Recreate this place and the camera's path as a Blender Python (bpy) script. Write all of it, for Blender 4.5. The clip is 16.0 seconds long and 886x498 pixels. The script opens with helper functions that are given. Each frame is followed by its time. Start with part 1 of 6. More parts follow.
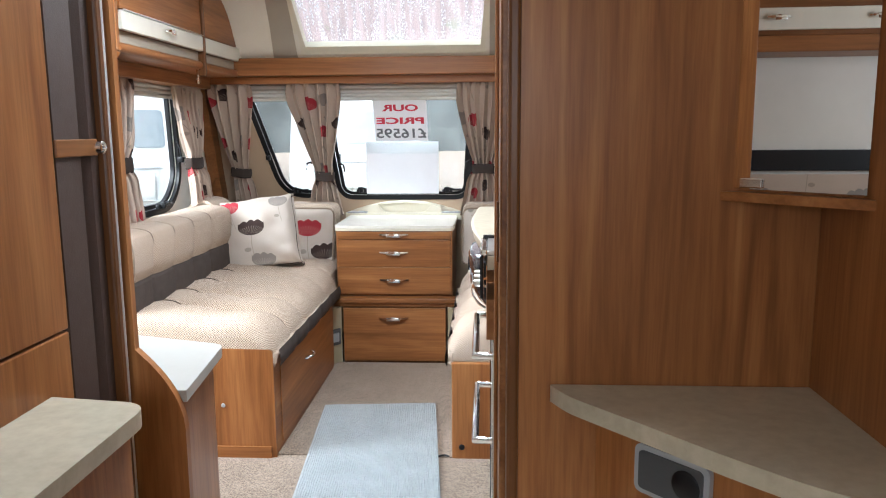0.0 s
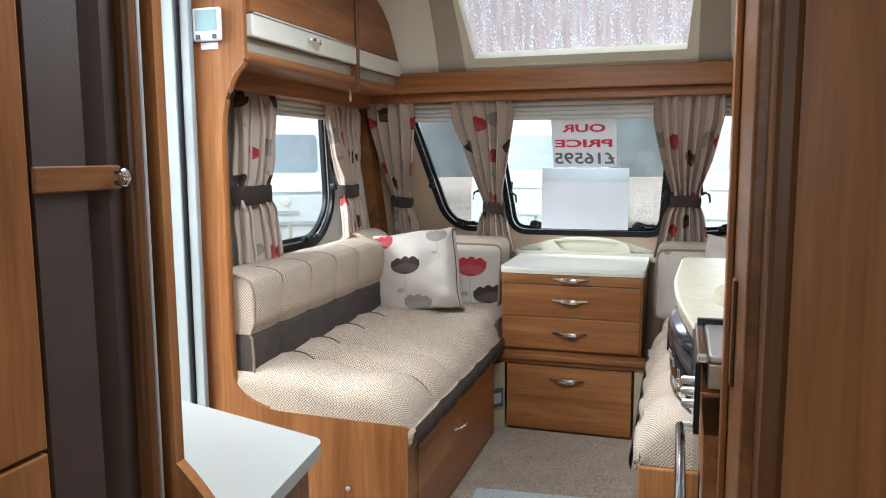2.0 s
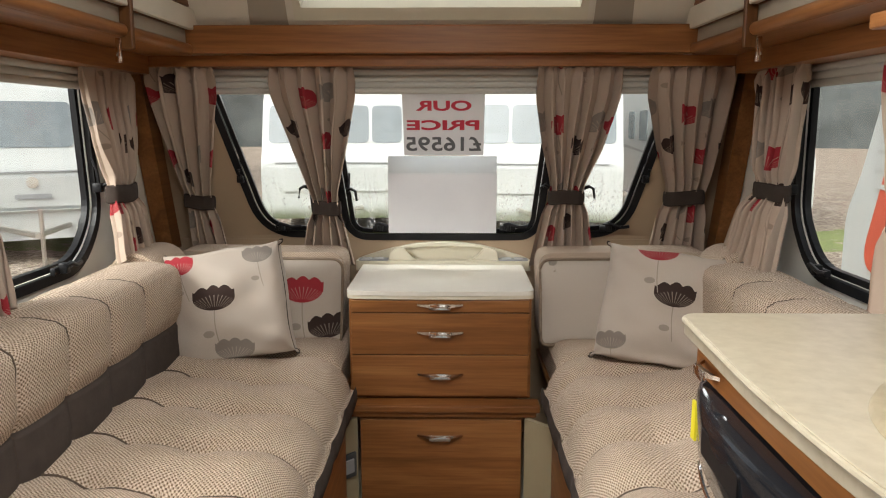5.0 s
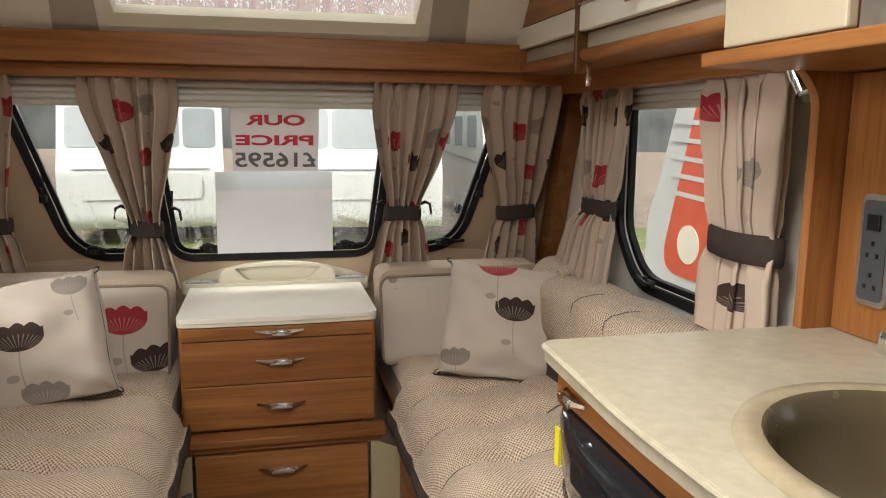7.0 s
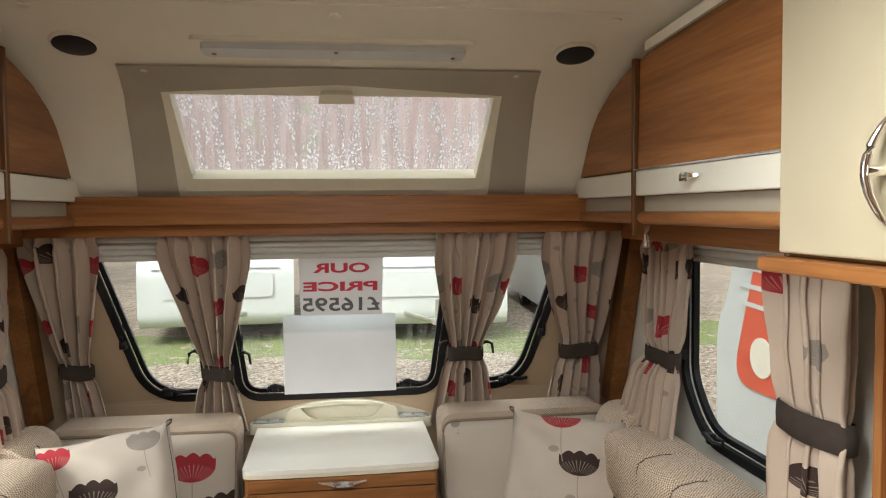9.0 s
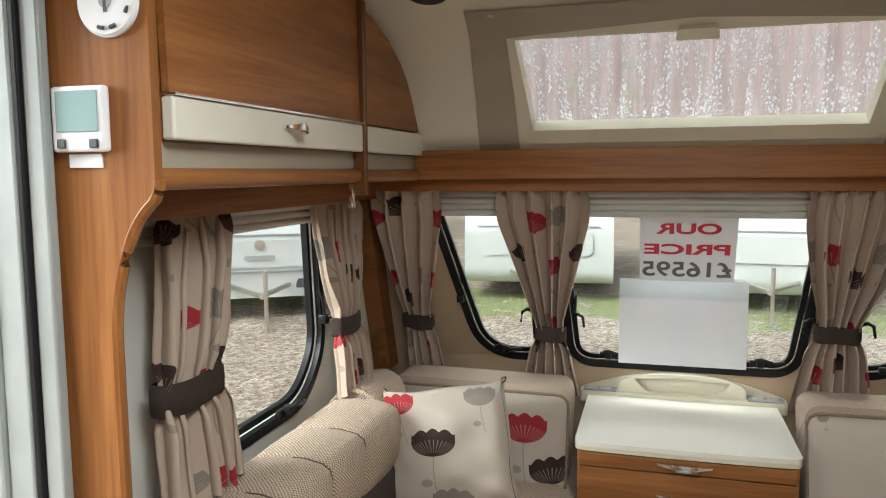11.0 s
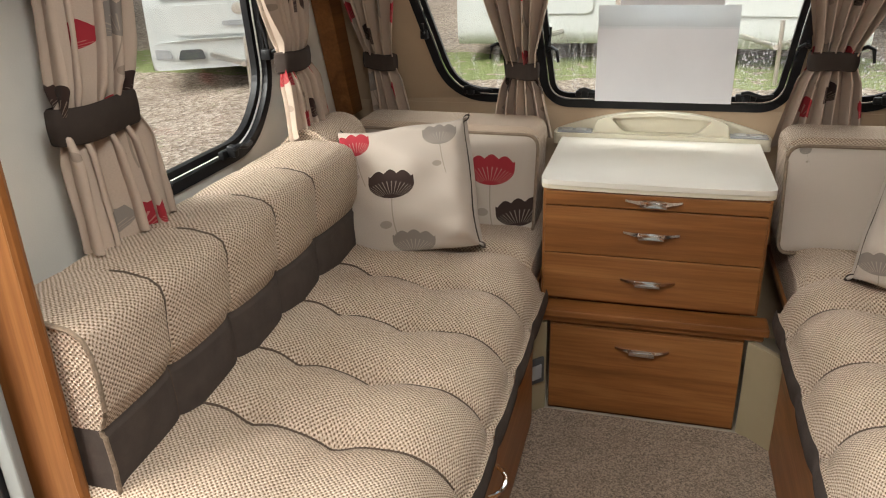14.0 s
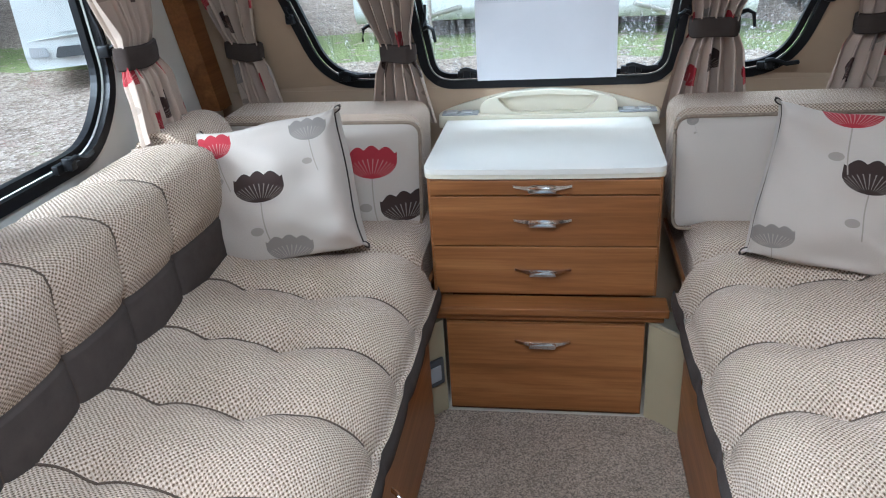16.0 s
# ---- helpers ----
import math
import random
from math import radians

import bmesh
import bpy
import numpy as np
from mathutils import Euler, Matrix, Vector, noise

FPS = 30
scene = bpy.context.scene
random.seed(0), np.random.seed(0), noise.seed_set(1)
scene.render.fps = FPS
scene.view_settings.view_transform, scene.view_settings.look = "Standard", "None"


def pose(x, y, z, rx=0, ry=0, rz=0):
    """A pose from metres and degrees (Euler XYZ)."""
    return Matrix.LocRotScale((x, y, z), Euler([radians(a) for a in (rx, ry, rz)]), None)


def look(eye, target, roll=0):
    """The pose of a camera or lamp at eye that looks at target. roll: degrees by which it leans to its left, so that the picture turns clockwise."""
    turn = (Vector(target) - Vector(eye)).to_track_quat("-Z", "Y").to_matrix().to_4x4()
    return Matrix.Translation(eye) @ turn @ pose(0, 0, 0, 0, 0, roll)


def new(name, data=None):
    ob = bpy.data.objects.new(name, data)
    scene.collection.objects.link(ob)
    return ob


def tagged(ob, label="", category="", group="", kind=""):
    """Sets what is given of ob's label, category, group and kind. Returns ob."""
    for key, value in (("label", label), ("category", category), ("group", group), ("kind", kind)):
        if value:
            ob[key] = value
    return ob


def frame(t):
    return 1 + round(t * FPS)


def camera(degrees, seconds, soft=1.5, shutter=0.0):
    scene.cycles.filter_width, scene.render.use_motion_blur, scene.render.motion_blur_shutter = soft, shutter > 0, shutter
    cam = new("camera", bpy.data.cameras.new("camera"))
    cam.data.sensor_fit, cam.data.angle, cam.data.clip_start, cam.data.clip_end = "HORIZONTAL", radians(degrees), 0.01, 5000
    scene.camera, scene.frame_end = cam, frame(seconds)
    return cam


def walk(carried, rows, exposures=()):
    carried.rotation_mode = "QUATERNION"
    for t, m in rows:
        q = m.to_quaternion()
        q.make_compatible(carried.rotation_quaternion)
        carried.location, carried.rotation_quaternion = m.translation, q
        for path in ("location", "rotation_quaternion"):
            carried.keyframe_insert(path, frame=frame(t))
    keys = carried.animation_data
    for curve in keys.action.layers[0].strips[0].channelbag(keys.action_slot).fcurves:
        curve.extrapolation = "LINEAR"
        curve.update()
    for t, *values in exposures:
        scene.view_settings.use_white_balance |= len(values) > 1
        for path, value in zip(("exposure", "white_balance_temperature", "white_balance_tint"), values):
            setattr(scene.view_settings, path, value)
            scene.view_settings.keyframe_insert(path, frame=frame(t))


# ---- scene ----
cam = camera(60.9, 16.0, soft=1.1)
PATH = [
    (0, (0.458, 0.234, 1.157), (0.345, 2.207, 0.847), -0.4),
    (0.5, (0.465, 0.355, 1.143), (0.122, 2.308, 0.882), 0.5),
    (1, (0.424, 0.518, 1.135), (-0.05, 2.448, 0.905), 0.3),
    (1.5, (0.413, 0.719, 1.146), (-0.125, 2.632, 0.924), -0.4),
    (2, (0.42, 0.834, 1.155), (-0.174, 2.729, 0.912), -0.3),
    (2.5, (0.41, 1.005, 1.148), (-0.217, 2.887, 0.891), -0.4),
    (3, (0.364, 1.13, 1.143), (-0.234, 3.018, 0.868), -0.3),
    (3.5, (0.244, 1.28, 1.17), (-0.256, 3.193, 0.871), -0.2),
    (4, (0.158, 1.428, 1.187), (-0.182, 3.375, 0.879), -0.1),
    (6.5, (-0.017, 1.661, 1.243), (0.315, 3.604, 0.902), 0.3),
    (7, (-0.017, 1.666, 1.259), (0.427, 3.59, 0.94), 0.5),
    (7.5, (0.027, 1.667, 1.337), (0.592, 3.565, 1.053), 1.0),
    (8, (0.034, 1.655, 1.406), (0.633, 3.555, 1.238), 1.3),
    (8.5, (0.055, 1.658, 1.466), (0.537, 3.595, 1.347), 0.5),
    (9, (-0.004, 1.656, 1.47), (0.273, 3.634, 1.367), -0.5),
    (9.5, (-0.065, 1.666, 1.466), (-0.032, 3.663, 1.361), -0.8),
    (10, (-0.104, 1.715, 1.476), (-0.32, 3.7, 1.359), -0.7),
    (12.5, (-0.031, 1.971, 1.366), (-0.698, 3.804, 0.922), -1.0),
    (13, (-0.01, 1.983, 1.338), (-0.636, 3.802, 0.792), -1.3),
    (13.5, (-0.024, 1.986, 1.327), (-0.585, 3.787, 0.662), -1.4),
    (14, (-0.014, 1.993, 1.315), (-0.529, 3.763, 0.539), -1.8),
    (14.5, (-0.007, 1.991, 1.291), (-0.469, 3.739, 0.435), -2.1),
    (15, (0.051, 2.005, 1.251), (-0.393, 3.748, 0.375), -2.8),
    (15.5, (0.079, 2.039, 1.258), (-0.308, 3.794, 0.38), -3.4),
    (16, (0.049, 2.163, 1.297), (-0.263, 3.955, 0.464), -3.8),
]
EXPOSURES = [(0, 2.25, 5700, 6), (1.0, 2.02, 5600, 6), (2.0, 1.85, 5600, 3), (2.5, 1.65, 5750, 2), (3.0, 1.4, 5900, 2), (3.5, 1.22, 7000, 7), (4.2, 1.35, 6700, 8), (7.5, 1.36, 6900, 8), (8.5, 1.4, 6700, 5), (9.0, 1.46, 6600, 4), (10.0, 1.45, 6300, 2), (12.5, 1.35, 6600, 5), (14.0, 1.4, 6800, 8), (14.5, 1.5, 5600, 4), (16, 1.68, 5150, 4)]
walk(cam, [(t, look(eye, target, roll)) for t, eye, target, roll in PATH], EXPOSURES)

# ---- world and light ----
world = bpy.data.worlds.new("world")
scene.world = world
world.use_nodes = True
wn = world.node_tree
sky = wn.nodes.new("ShaderNodeTexSky")
sky.sky_type, sky.sun_disc = "NISHITA", False
sky.sun_elevation, sky.sun_rotation = radians(45), radians(210)
sky.air_density, sky.dust_density = 1.0, 6.0
soften = wn.nodes.new("ShaderNodeHueSaturation")
soften.inputs["Saturation"].default_value = 0.25
wn.links.new(sky.outputs[0], soften.inputs["Color"])
wn.links.new(soften.outputs[0], wn.nodes["Background"].inputs["Color"])
wn.nodes["Background"].inputs["Strength"].default_value = 0.10

sun_data = bpy.data.lights.new("sun", "SUN")
sun_data.energy, sun_data.angle, sun_data.color = 0.6, radians(40), (1.0, 0.97, 0.93)
sun = new("sun", sun_data)
sun.matrix_world = pose(0, 0, 30, 48, 0, -30)


def fill_lamp(name, x, y, z, rx, ry, rz, w, h, power):
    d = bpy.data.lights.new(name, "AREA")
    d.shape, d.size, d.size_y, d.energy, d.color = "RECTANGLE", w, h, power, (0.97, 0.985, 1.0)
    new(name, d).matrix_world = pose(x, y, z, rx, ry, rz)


# added area lamps, out of view, boosting daylight at roof, front, door and rear
fill_lamp("roof_light_daylight", 0.0, 2.25, 1.985, 0, 0, 0, 0.58, 0.42, 10.0)
fill_lamp("front_window_fill", 0.0, 4.80, 1.50, -18, 0, 0, 1.7, 0.4, 7.0)
fill_lamp("door_fill", -2.6, 2.1, 1.9, 0, -76, 10, 1.3, 0.8, 30.0)
fill_lamp("rear_window_fill", 0.25, -0.8, 1.35, 90, 0, 38, 0.9, 0.5, 3.7)

# ---- materials ----


class Val:
    """A number in a node tree, with arithmetic."""

    def __init__(self, tree, out):
        self.tree, self.out = tree, out

    def op(self, kind, *others):
        n = self.tree.nodes.new("ShaderNodeMath")
        n.operation = kind
        for i, v in enumerate((self, *others)):
            if isinstance(v, Val):
                self.tree.links.new(v.out, n.inputs[i])
            else:
                n.inputs[i].default_value = v
        return Val(self.tree, n.outputs[0])

    def __add__(self, o): return self.op("ADD", o)
    def __sub__(self, o): return self.op("SUBTRACT", o)
    def __mul__(self, o): return self.op("MULTIPLY", o)
    def __truediv__(self, o): return self.op("DIVIDE", o)
    def lt(self, o): return self.op("LESS_THAN", o)
    def gt(self, o): return self.op("GREATER_THAN", o)
    def sin(self): return self.op("SINE")
    def cos(self): return self.op("COSINE")
    def abs(self): return self.op("ABSOLUTE")
    def sqrt(self): return self.op("SQRT")
    def max(self, o): return self.op("MAXIMUM", o)
    def min(self, o): return self.op("MINIMUM", o)
    def wrap(self, a, b): return self.op("WRAP", b, a)


def base_material(name, color=(0.8, 0.8, 0.8), rough=0.5, metal=0.0):
    m = bpy.data.materials.new(name)
    m.use_nodes = True
    p = m.node_tree.nodes["Principled BSDF"]
    p.inputs["Base Color"].default_value = (*color, 1)
    p.inputs["Roughness"].default_value = rough
    p.inputs["Metallic"].default_value = metal
    return m, m.node_tree, p


def node(tree, kind, **inputs):
    n = tree.nodes.new(kind)
    for k, v in inputs.items():
        key = k.replace("_", " ")
        if hasattr(v, "is_output"):
            tree.links.new(v, n.inputs[key])
        else:
            n.inputs[key].default_value = v
    return n


def coords(tree, scale=(1, 1, 1), source="Object"):
    c = tree.nodes.new("ShaderNodeTexCoord")
    mp = tree.nodes.new("ShaderNodeMapping")
    mp.inputs["Scale"].default_value = scale
    tree.links.new(c.outputs[source], mp.inputs["Vector"])
    return mp.outputs[0]


def noise_out(tree, vec, scale, detail=4.0, rough=0.55, distort=0.0):
    n = node(tree, "ShaderNodeTexNoise", Vector=vec, Scale=scale, Detail=detail, Roughness=rough, Distortion=distort)
    return n.outputs["Fac"]


def ramp(tree, fac, stops):
    r = tree.nodes.new("ShaderNodeValToRGB")
    while len(r.color_ramp.elements) < len(stops):
        r.color_ramp.elements.new(0.5)
    for e, (pos, col) in zip(r.color_ramp.elements, stops):
        e.position, e.color = pos, (*col, 1)
    tree.links.new(fac, r.inputs[0])
    return r.outputs[0]


def mix(tree, fac, a, b, kind="MIX"):
    n = tree.nodes.new("ShaderNodeMix")
    n.data_type, n.blend_type = "RGBA", kind
    for sock, v in ((n.inputs[0], fac), (n.inputs[6], a), (n.inputs[7], b)):
        if hasattr(v, "is_output"):
            tree.links.new(v, sock)
        elif isinstance(v, (tuple, list)):
            sock.default_value = (*v, 1)
        else:
            sock.default_value = v
    return n.outputs[2]


def bump(tree, p, height, strength, dist):
    b = node(tree, "ShaderNodeBump", Height=height, Strength=strength, Distance=dist)
    tree.links.new(b.outputs[0], p.inputs["Normal"])
    return b


def mottled(name, color, rough, amount=0.08, scale=6.0, relief=0.0, relief_scale=200.0, metal=0.0):
    """A plain surface with faint blotches, uneven gloss and fine relief."""
    m, t, p = base_material(name, color, rough, metal)
    v = coords(t)
    dark = tuple(c * (1 - 1.6 * amount) for c in color)
    light = tuple(min(1, c * (1 + amount)) for c in color)
    t.links.new(ramp(t, noise_out(t, v, scale, 5), [(0.25, dark), (0.75, light)]), p.inputs["Base Color"])
    r = node(t, "ShaderNodeMapRange", Value=noise_out(t, v, scale * 5, 3), To_Min=rough * 0.85, To_Max=min(1, rough * 1.2))
    t.links.new(r.outputs[0], p.inputs["Roughness"])
    if relief:
        bump(t, p, noise_out(t, v, relief_scale, 3), relief, 0.002)
    if max(color) < 0.03 and rough > 0.2:
        p.inputs["Specular IOR Level"].default_value = 0.22
    if rough > 0.8:
        p.inputs["Specular IOR Level"].default_value = 0.12
    return m


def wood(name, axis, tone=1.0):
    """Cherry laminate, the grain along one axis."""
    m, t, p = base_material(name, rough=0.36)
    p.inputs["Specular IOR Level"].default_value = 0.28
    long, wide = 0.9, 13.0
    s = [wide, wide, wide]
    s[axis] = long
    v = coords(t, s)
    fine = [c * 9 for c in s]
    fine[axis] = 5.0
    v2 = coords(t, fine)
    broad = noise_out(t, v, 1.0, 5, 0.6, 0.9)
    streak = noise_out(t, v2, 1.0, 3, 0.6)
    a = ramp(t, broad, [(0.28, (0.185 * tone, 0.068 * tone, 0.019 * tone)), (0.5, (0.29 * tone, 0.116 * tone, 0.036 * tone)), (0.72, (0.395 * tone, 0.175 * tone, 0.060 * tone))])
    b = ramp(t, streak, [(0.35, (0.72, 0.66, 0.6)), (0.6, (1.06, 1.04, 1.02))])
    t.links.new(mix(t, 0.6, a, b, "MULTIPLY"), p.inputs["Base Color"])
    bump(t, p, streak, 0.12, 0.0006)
    return m


WOOD_X, WOOD_Y, WOOD_Z = wood("wood_grain_x", 0), wood("wood_grain_y", 1), wood("wood_grain_z", 2)
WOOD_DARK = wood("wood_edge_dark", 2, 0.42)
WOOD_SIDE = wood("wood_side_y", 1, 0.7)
WOOD_CHEST = wood("wood_chest_x", 0, 0.84)
CREAM = mottled("cream_laminate", (0.66, 0.6, 0.46), 0.4, 0.04)
CREAM_DOOR = mottled("cream_gloss_door", (0.47, 0.405, 0.285), 0.3, 0.03)
CHEEK = mottled("olive_cream_laminate", (0.36, 0.30, 0.19), 0.45, 0.05)
BAND = mottled("pale_band", (0.74, 0.7, 0.6), 0.32, 0.03)
TAUPE = mottled("taupe_panel", (0.37, 0.32, 0.25), 0.55, 0.05, 5, 0.15, 500)
CEILING = mottled("ceiling_lining", (0.74, 0.69, 0.58), 0.6, 0.04, 3, 0.2, 400)
WALL = mottled("wall_lining", (0.72, 0.69, 0.62), 0.6, 0.05, 4, 0.2, 350)
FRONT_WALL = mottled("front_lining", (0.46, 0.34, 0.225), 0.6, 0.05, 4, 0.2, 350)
WHITE_TOP = mottled("white_laminate", (0.76, 0.72, 0.64), 0.22, 0.02)
PLASTIC = mottled("cream_plastic", (0.72, 0.67, 0.53), 0.35, 0.03)
DOOR_GLASS, _, glass_p = base_material("dark_door_glass", (0.006, 0.006, 0.007), 0.12)
glass_p.inputs["Specular IOR Level"].default_value = 0.18
GREY_WHITE = mottled("grey_white_laminate", (0.42, 0.41, 0.375), 0.3, 0.03)
BLACK = mottled("black_plastic", (0.012, 0.012, 0.013), 0.35, 0.1)
RUBBER = mottled("black_rubber", (0.015, 0.015, 0.016), 0.3, 0.1)
GLOSS_BLACK = mottled("black_gloss", (0.012, 0.013, 0.016), 0.08, 0.1)
DARK_GREY = mottled("dark_grey_plastic", (0.06, 0.065, 0.07), 0.4, 0.08)
GREY_PLASTIC = mottled("grey_plastic", (0.33, 0.34, 0.35), 0.35, 0.05)
CHROME, _, _ = base_material("chrome", (0.9, 0.9, 0.9), 0.13, 1.0)
STEEL = mottled("brushed_steel", (0.60, 0.565, 0.52), 0.3, 0.05, 60, metal=0.9)
FRAME_GREY = mottled("grey_door_frame", (0.30, 0.32, 0.31), 0.45, 0.08, 10)
ALU = mottled("aluminium_frame", (0.62, 0.63, 0.63), 0.35, 0.05, 10, metal=0.6)
PLUM = mottled("plum_vinyl", (0.06, 0.036, 0.028), 0.55, 0.1, 8, 0.25, 300)
BLIND = mottled("blind_cassette", (0.55, 0.53, 0.48), 0.45, 0.05)
PAPER = mottled("white_card", (0.78, 0.78, 0.8), 0.7, 0.03)
SUEDE = mottled("grey_suede", (0.075, 0.06, 0.052), 0.85, 0.12, 25, 0.3, 600)
CLOTH_DARK = mottled("dark_tie_cloth", (0.05, 0.038, 0.032), 0.9, 0.1, 30, 0.3, 800)
RED_INK, _, _ = base_material("red_print", (0.55, 0.03, 0.06), 0.6)
GREY_INK, _, _ = base_material("grey_print", (0.12, 0.12, 0.13), 0.6)
YELLOW, _, _ = base_material("yellow_label", (0.8, 0.68, 0.03), 0.5)
WHITE_PAINT = mottled("white_caravan_body", (0.54, 0.56, 0.555), 0.3, 0.06, 1.2)
# window tint lightened: the reflected sky is put into its grey
SKY_TINT = mottled("sky_grey_van_window", (0.22, 0.25, 0.27), 0.1, 0.1)
RED_PAINT = mottled("red_sign_paint", (0.6, 0.09, 0.045), 0.4, 0.05)
TYRE = mottled("tyre", (0.02, 0.02, 0.021), 0.8, 0.1)
LENS, _, _ = base_material("frosted_lens", (0.52, 0.52, 0.52), 0.3)
MIRROR, _, _ = base_material("mirror", (0.9, 0.9, 0.9), 0.01, 1.0)


def marble_top(name, color):
    m, t, p = base_material(name, rough=0.28)
    v = coords(t)
    a = ramp(t, noise_out(t, v, 5, 6, 0.65, 1.5), [(0.3, tuple(c * 0.82 for c in color)), (0.7, color)])
    b = ramp(t, noise_out(t, v, 40, 4), [(0.35, (0.9, 0.88, 0.85)), (0.65, (1.04, 1.04, 1.04))])
    t.links.new(mix(t, 1.0, a, b, "MULTIPLY"), p.inputs["Base Color"])
    return m


WORKTOP = marble_top("stone_laminate", (0.48, 0.425, 0.32))
SINK = marble_top("sand_resin", (0.40, 0.335, 0.225))
BOWL = mottled("brown_resin_bowl", (0.105, 0.08, 0.045), 0.25, 0.08)


def tweed():
    """Coarse basket weave in beige and brown, over the cloth's own coordinates."""
    m, t, p = base_material("tweed_cloth", rough=0.95)
    v = coords(t, (1, 1, 1), "UV")
    sep = t.nodes.new("ShaderNodeSeparateXYZ")
    t.links.new(v, sep.inputs[0])
    wob = Val(t, noise_out(t, v, 90, 3))
    gap = Val(t, noise_out(t, v, 190, 2))
    u, w = Val(t, sep.outputs[0]), Val(t, sep.outputs[1])
    k = 2 * math.pi / 0.0094
    row = (w * (k * 1.0) + wob * 2.2).sin()
    col = (u * k - wob * 2.2).sin()
    weave = row * col + (gap - 0.5) * 1.3
    fac = (weave * 0.5 + 0.5).out
    tone = noise_out(t, v, 300, 2)
    a = ramp(t, fac, [(0.10, (0.17, 0.115, 0.072)), (0.34, (0.45, 0.352, 0.267)), (0.52, (0.64, 0.528, 0.425)), (0.85, (0.73, 0.62, 0.51))])
    b = ramp(t, tone, [(0.38, (0.66, 0.62, 0.6)), (0.62, (1.12, 1.1, 1.08))])
    c = ramp(t, noise_out(t, v, 7, 3), [(0.3, (0.9, 0.89, 0.87)), (0.7, (1.0, 1.0, 1.0))])
    t.links.new(mix(t, 1.0, mix(t, 1.0, a, b, "MULTIPLY"), c, "MULTIPLY"), p.inputs["Base Color"])
    bump(t, p, fac, 0.8, 0.0022)
    p.inputs["Specular IOR Level"].default_value = 0.1
    p.inputs["Sheen Weight"].default_value = 0.05
    return m


TWEED = tweed()
TWEED_SIDE = mottled("tweed_piping", (0.27, 0.205, 0.15), 0.95, 0.25, 160, 0.5, 300)


def poppy_cloth(name, ground, flowers, tile=None):
    """Plain cloth printed with fan-shaped poppies: (u, v, radius, turn, colour) in metres; tile repeats the print."""
    m, t, p = base_material(name, rough=0.9)
    v = coords(t, (1, 1, 1), "UV")
    sep = t.nodes.new("ShaderNodeSeparateXYZ")
    t.links.new(v, sep.inputs[0])
    u0, v0 = Val(t, sep.outputs[0]), Val(t, sep.outputs[1])
    if tile:
        u0, v0 = u0.wrap(0.0, tile[0]), v0.wrap(0.0, tile[1])
    weave = noise_out(t, v, 900, 2)
    col = ramp(t, weave, [(0.3, tuple(c * 0.88 for c in ground)), (0.7, tuple(c * 1.05 for c in ground))])
    for fu, fv, r, turn, ink in flowers:
        ca, sa = math.cos(turn), math.sin(turn)
        du, dv = u0 - fu, v0 - fv
        x = (du * ca + dv * sa) / r
        y = (dv * ca - du * sa) / r
        bowl = ((x * x) * -1.0 + 1.0).max(0.0).sqrt() * -0.62
        crest = (x * 5.2).cos().abs() * 0.16 + 0.42 - x * x * 0.18
        inside = y.gt(bowl) * y.lt(crest) * x.abs().lt(1.0)
        fan = x / (y + 0.75)
        vein = (fan * 24.0).sin().gt(0.72) * (y + x * x * 0.5).gt(-0.45) * (y + x * x * 0.3).lt(0.1)
        stem = (x - (y + 0.6) * (y + 0.6) * 0.06).abs().lt(0.024) * y.lt(-0.55) * y.gt(-2.3)
        lx, ly = x + 0.28, y + 1.7
        leaf = (lx * lx * 5.5 + ly * ly * 14.0).lt(0.36)
        leafink = tuple(0.5 * a + 0.5 * b for a, b in zip((0.12, 0.10, 0.08), ground))
        col = mix(t, ((stem + leaf).min(1.0) * 0.95).out, col, leafink)
        paint = tuple(i * 0.8 + g * 0.05 for i, g in zip(ink, ground))
        pale = tuple(0.45 * i + 0.55 * g for i, g in zip(ink, ground))
        col = mix(t, inside.out, col, mix(t, (vein * 0.75).out, paint, pale))
    t.links.new(col, p.inputs["Base Color"])
    p.inputs["Specular IOR Level"].default_value = 0.12
    p.inputs["Sheen Weight"].default_value = 0.04
    bump(t, p, weave, 0.15, 0.0006)
    return m


RED, MAROON, STONE_GREY = (0.36, 0.012, 0.028), (0.026, 0.010, 0.009), (0.27, 0.235, 0.205)
CLOTH = (0.50, 0.435, 0.37)
CURTAIN = poppy_cloth("poppy_curtain", (0.47, 0.37, 0.295), [
    (0.075, 0.52, 0.056, 0.1, RED), (0.26, 0.45, 0.055, -0.2, MAROON), (0.41, 0.53, 0.054, 0.3, STONE_GREY),
    (0.10, 0.29, 0.052, 0.15, STONE_GREY), (0.40, 0.27, 0.058, -0.1, RED), (0.25, 0.17, 0.052, 0.2, MAROON), (0.08, 0.13, 0.05, 0.0, RED)], (0.48, 0.60))
CURTAIN_PLAIN = poppy_cloth("poppy_curtain_wide", (0.47, 0.37, 0.295), [
    (0.13, 0.37, 0.056, -0.15, STONE_GREY), (0.20, 0.10, 0.060, 0.0, MAROON), (0.335, 0.51, 0.055, 0.0, RED)], (0.40, 0.64))
PILLOW_A = poppy_cloth("poppy_pillow_a", CLOTH, [
    (-0.030, 0.022, 0.064, -0.05, MAROON), (-0.130, 0.137, 0.052, 0.15, RED), (0.112, 0.140, 0.046, 0.0, STONE_GREY), (0.012, -0.140, 0.056, -0.15, STONE_GREY)])
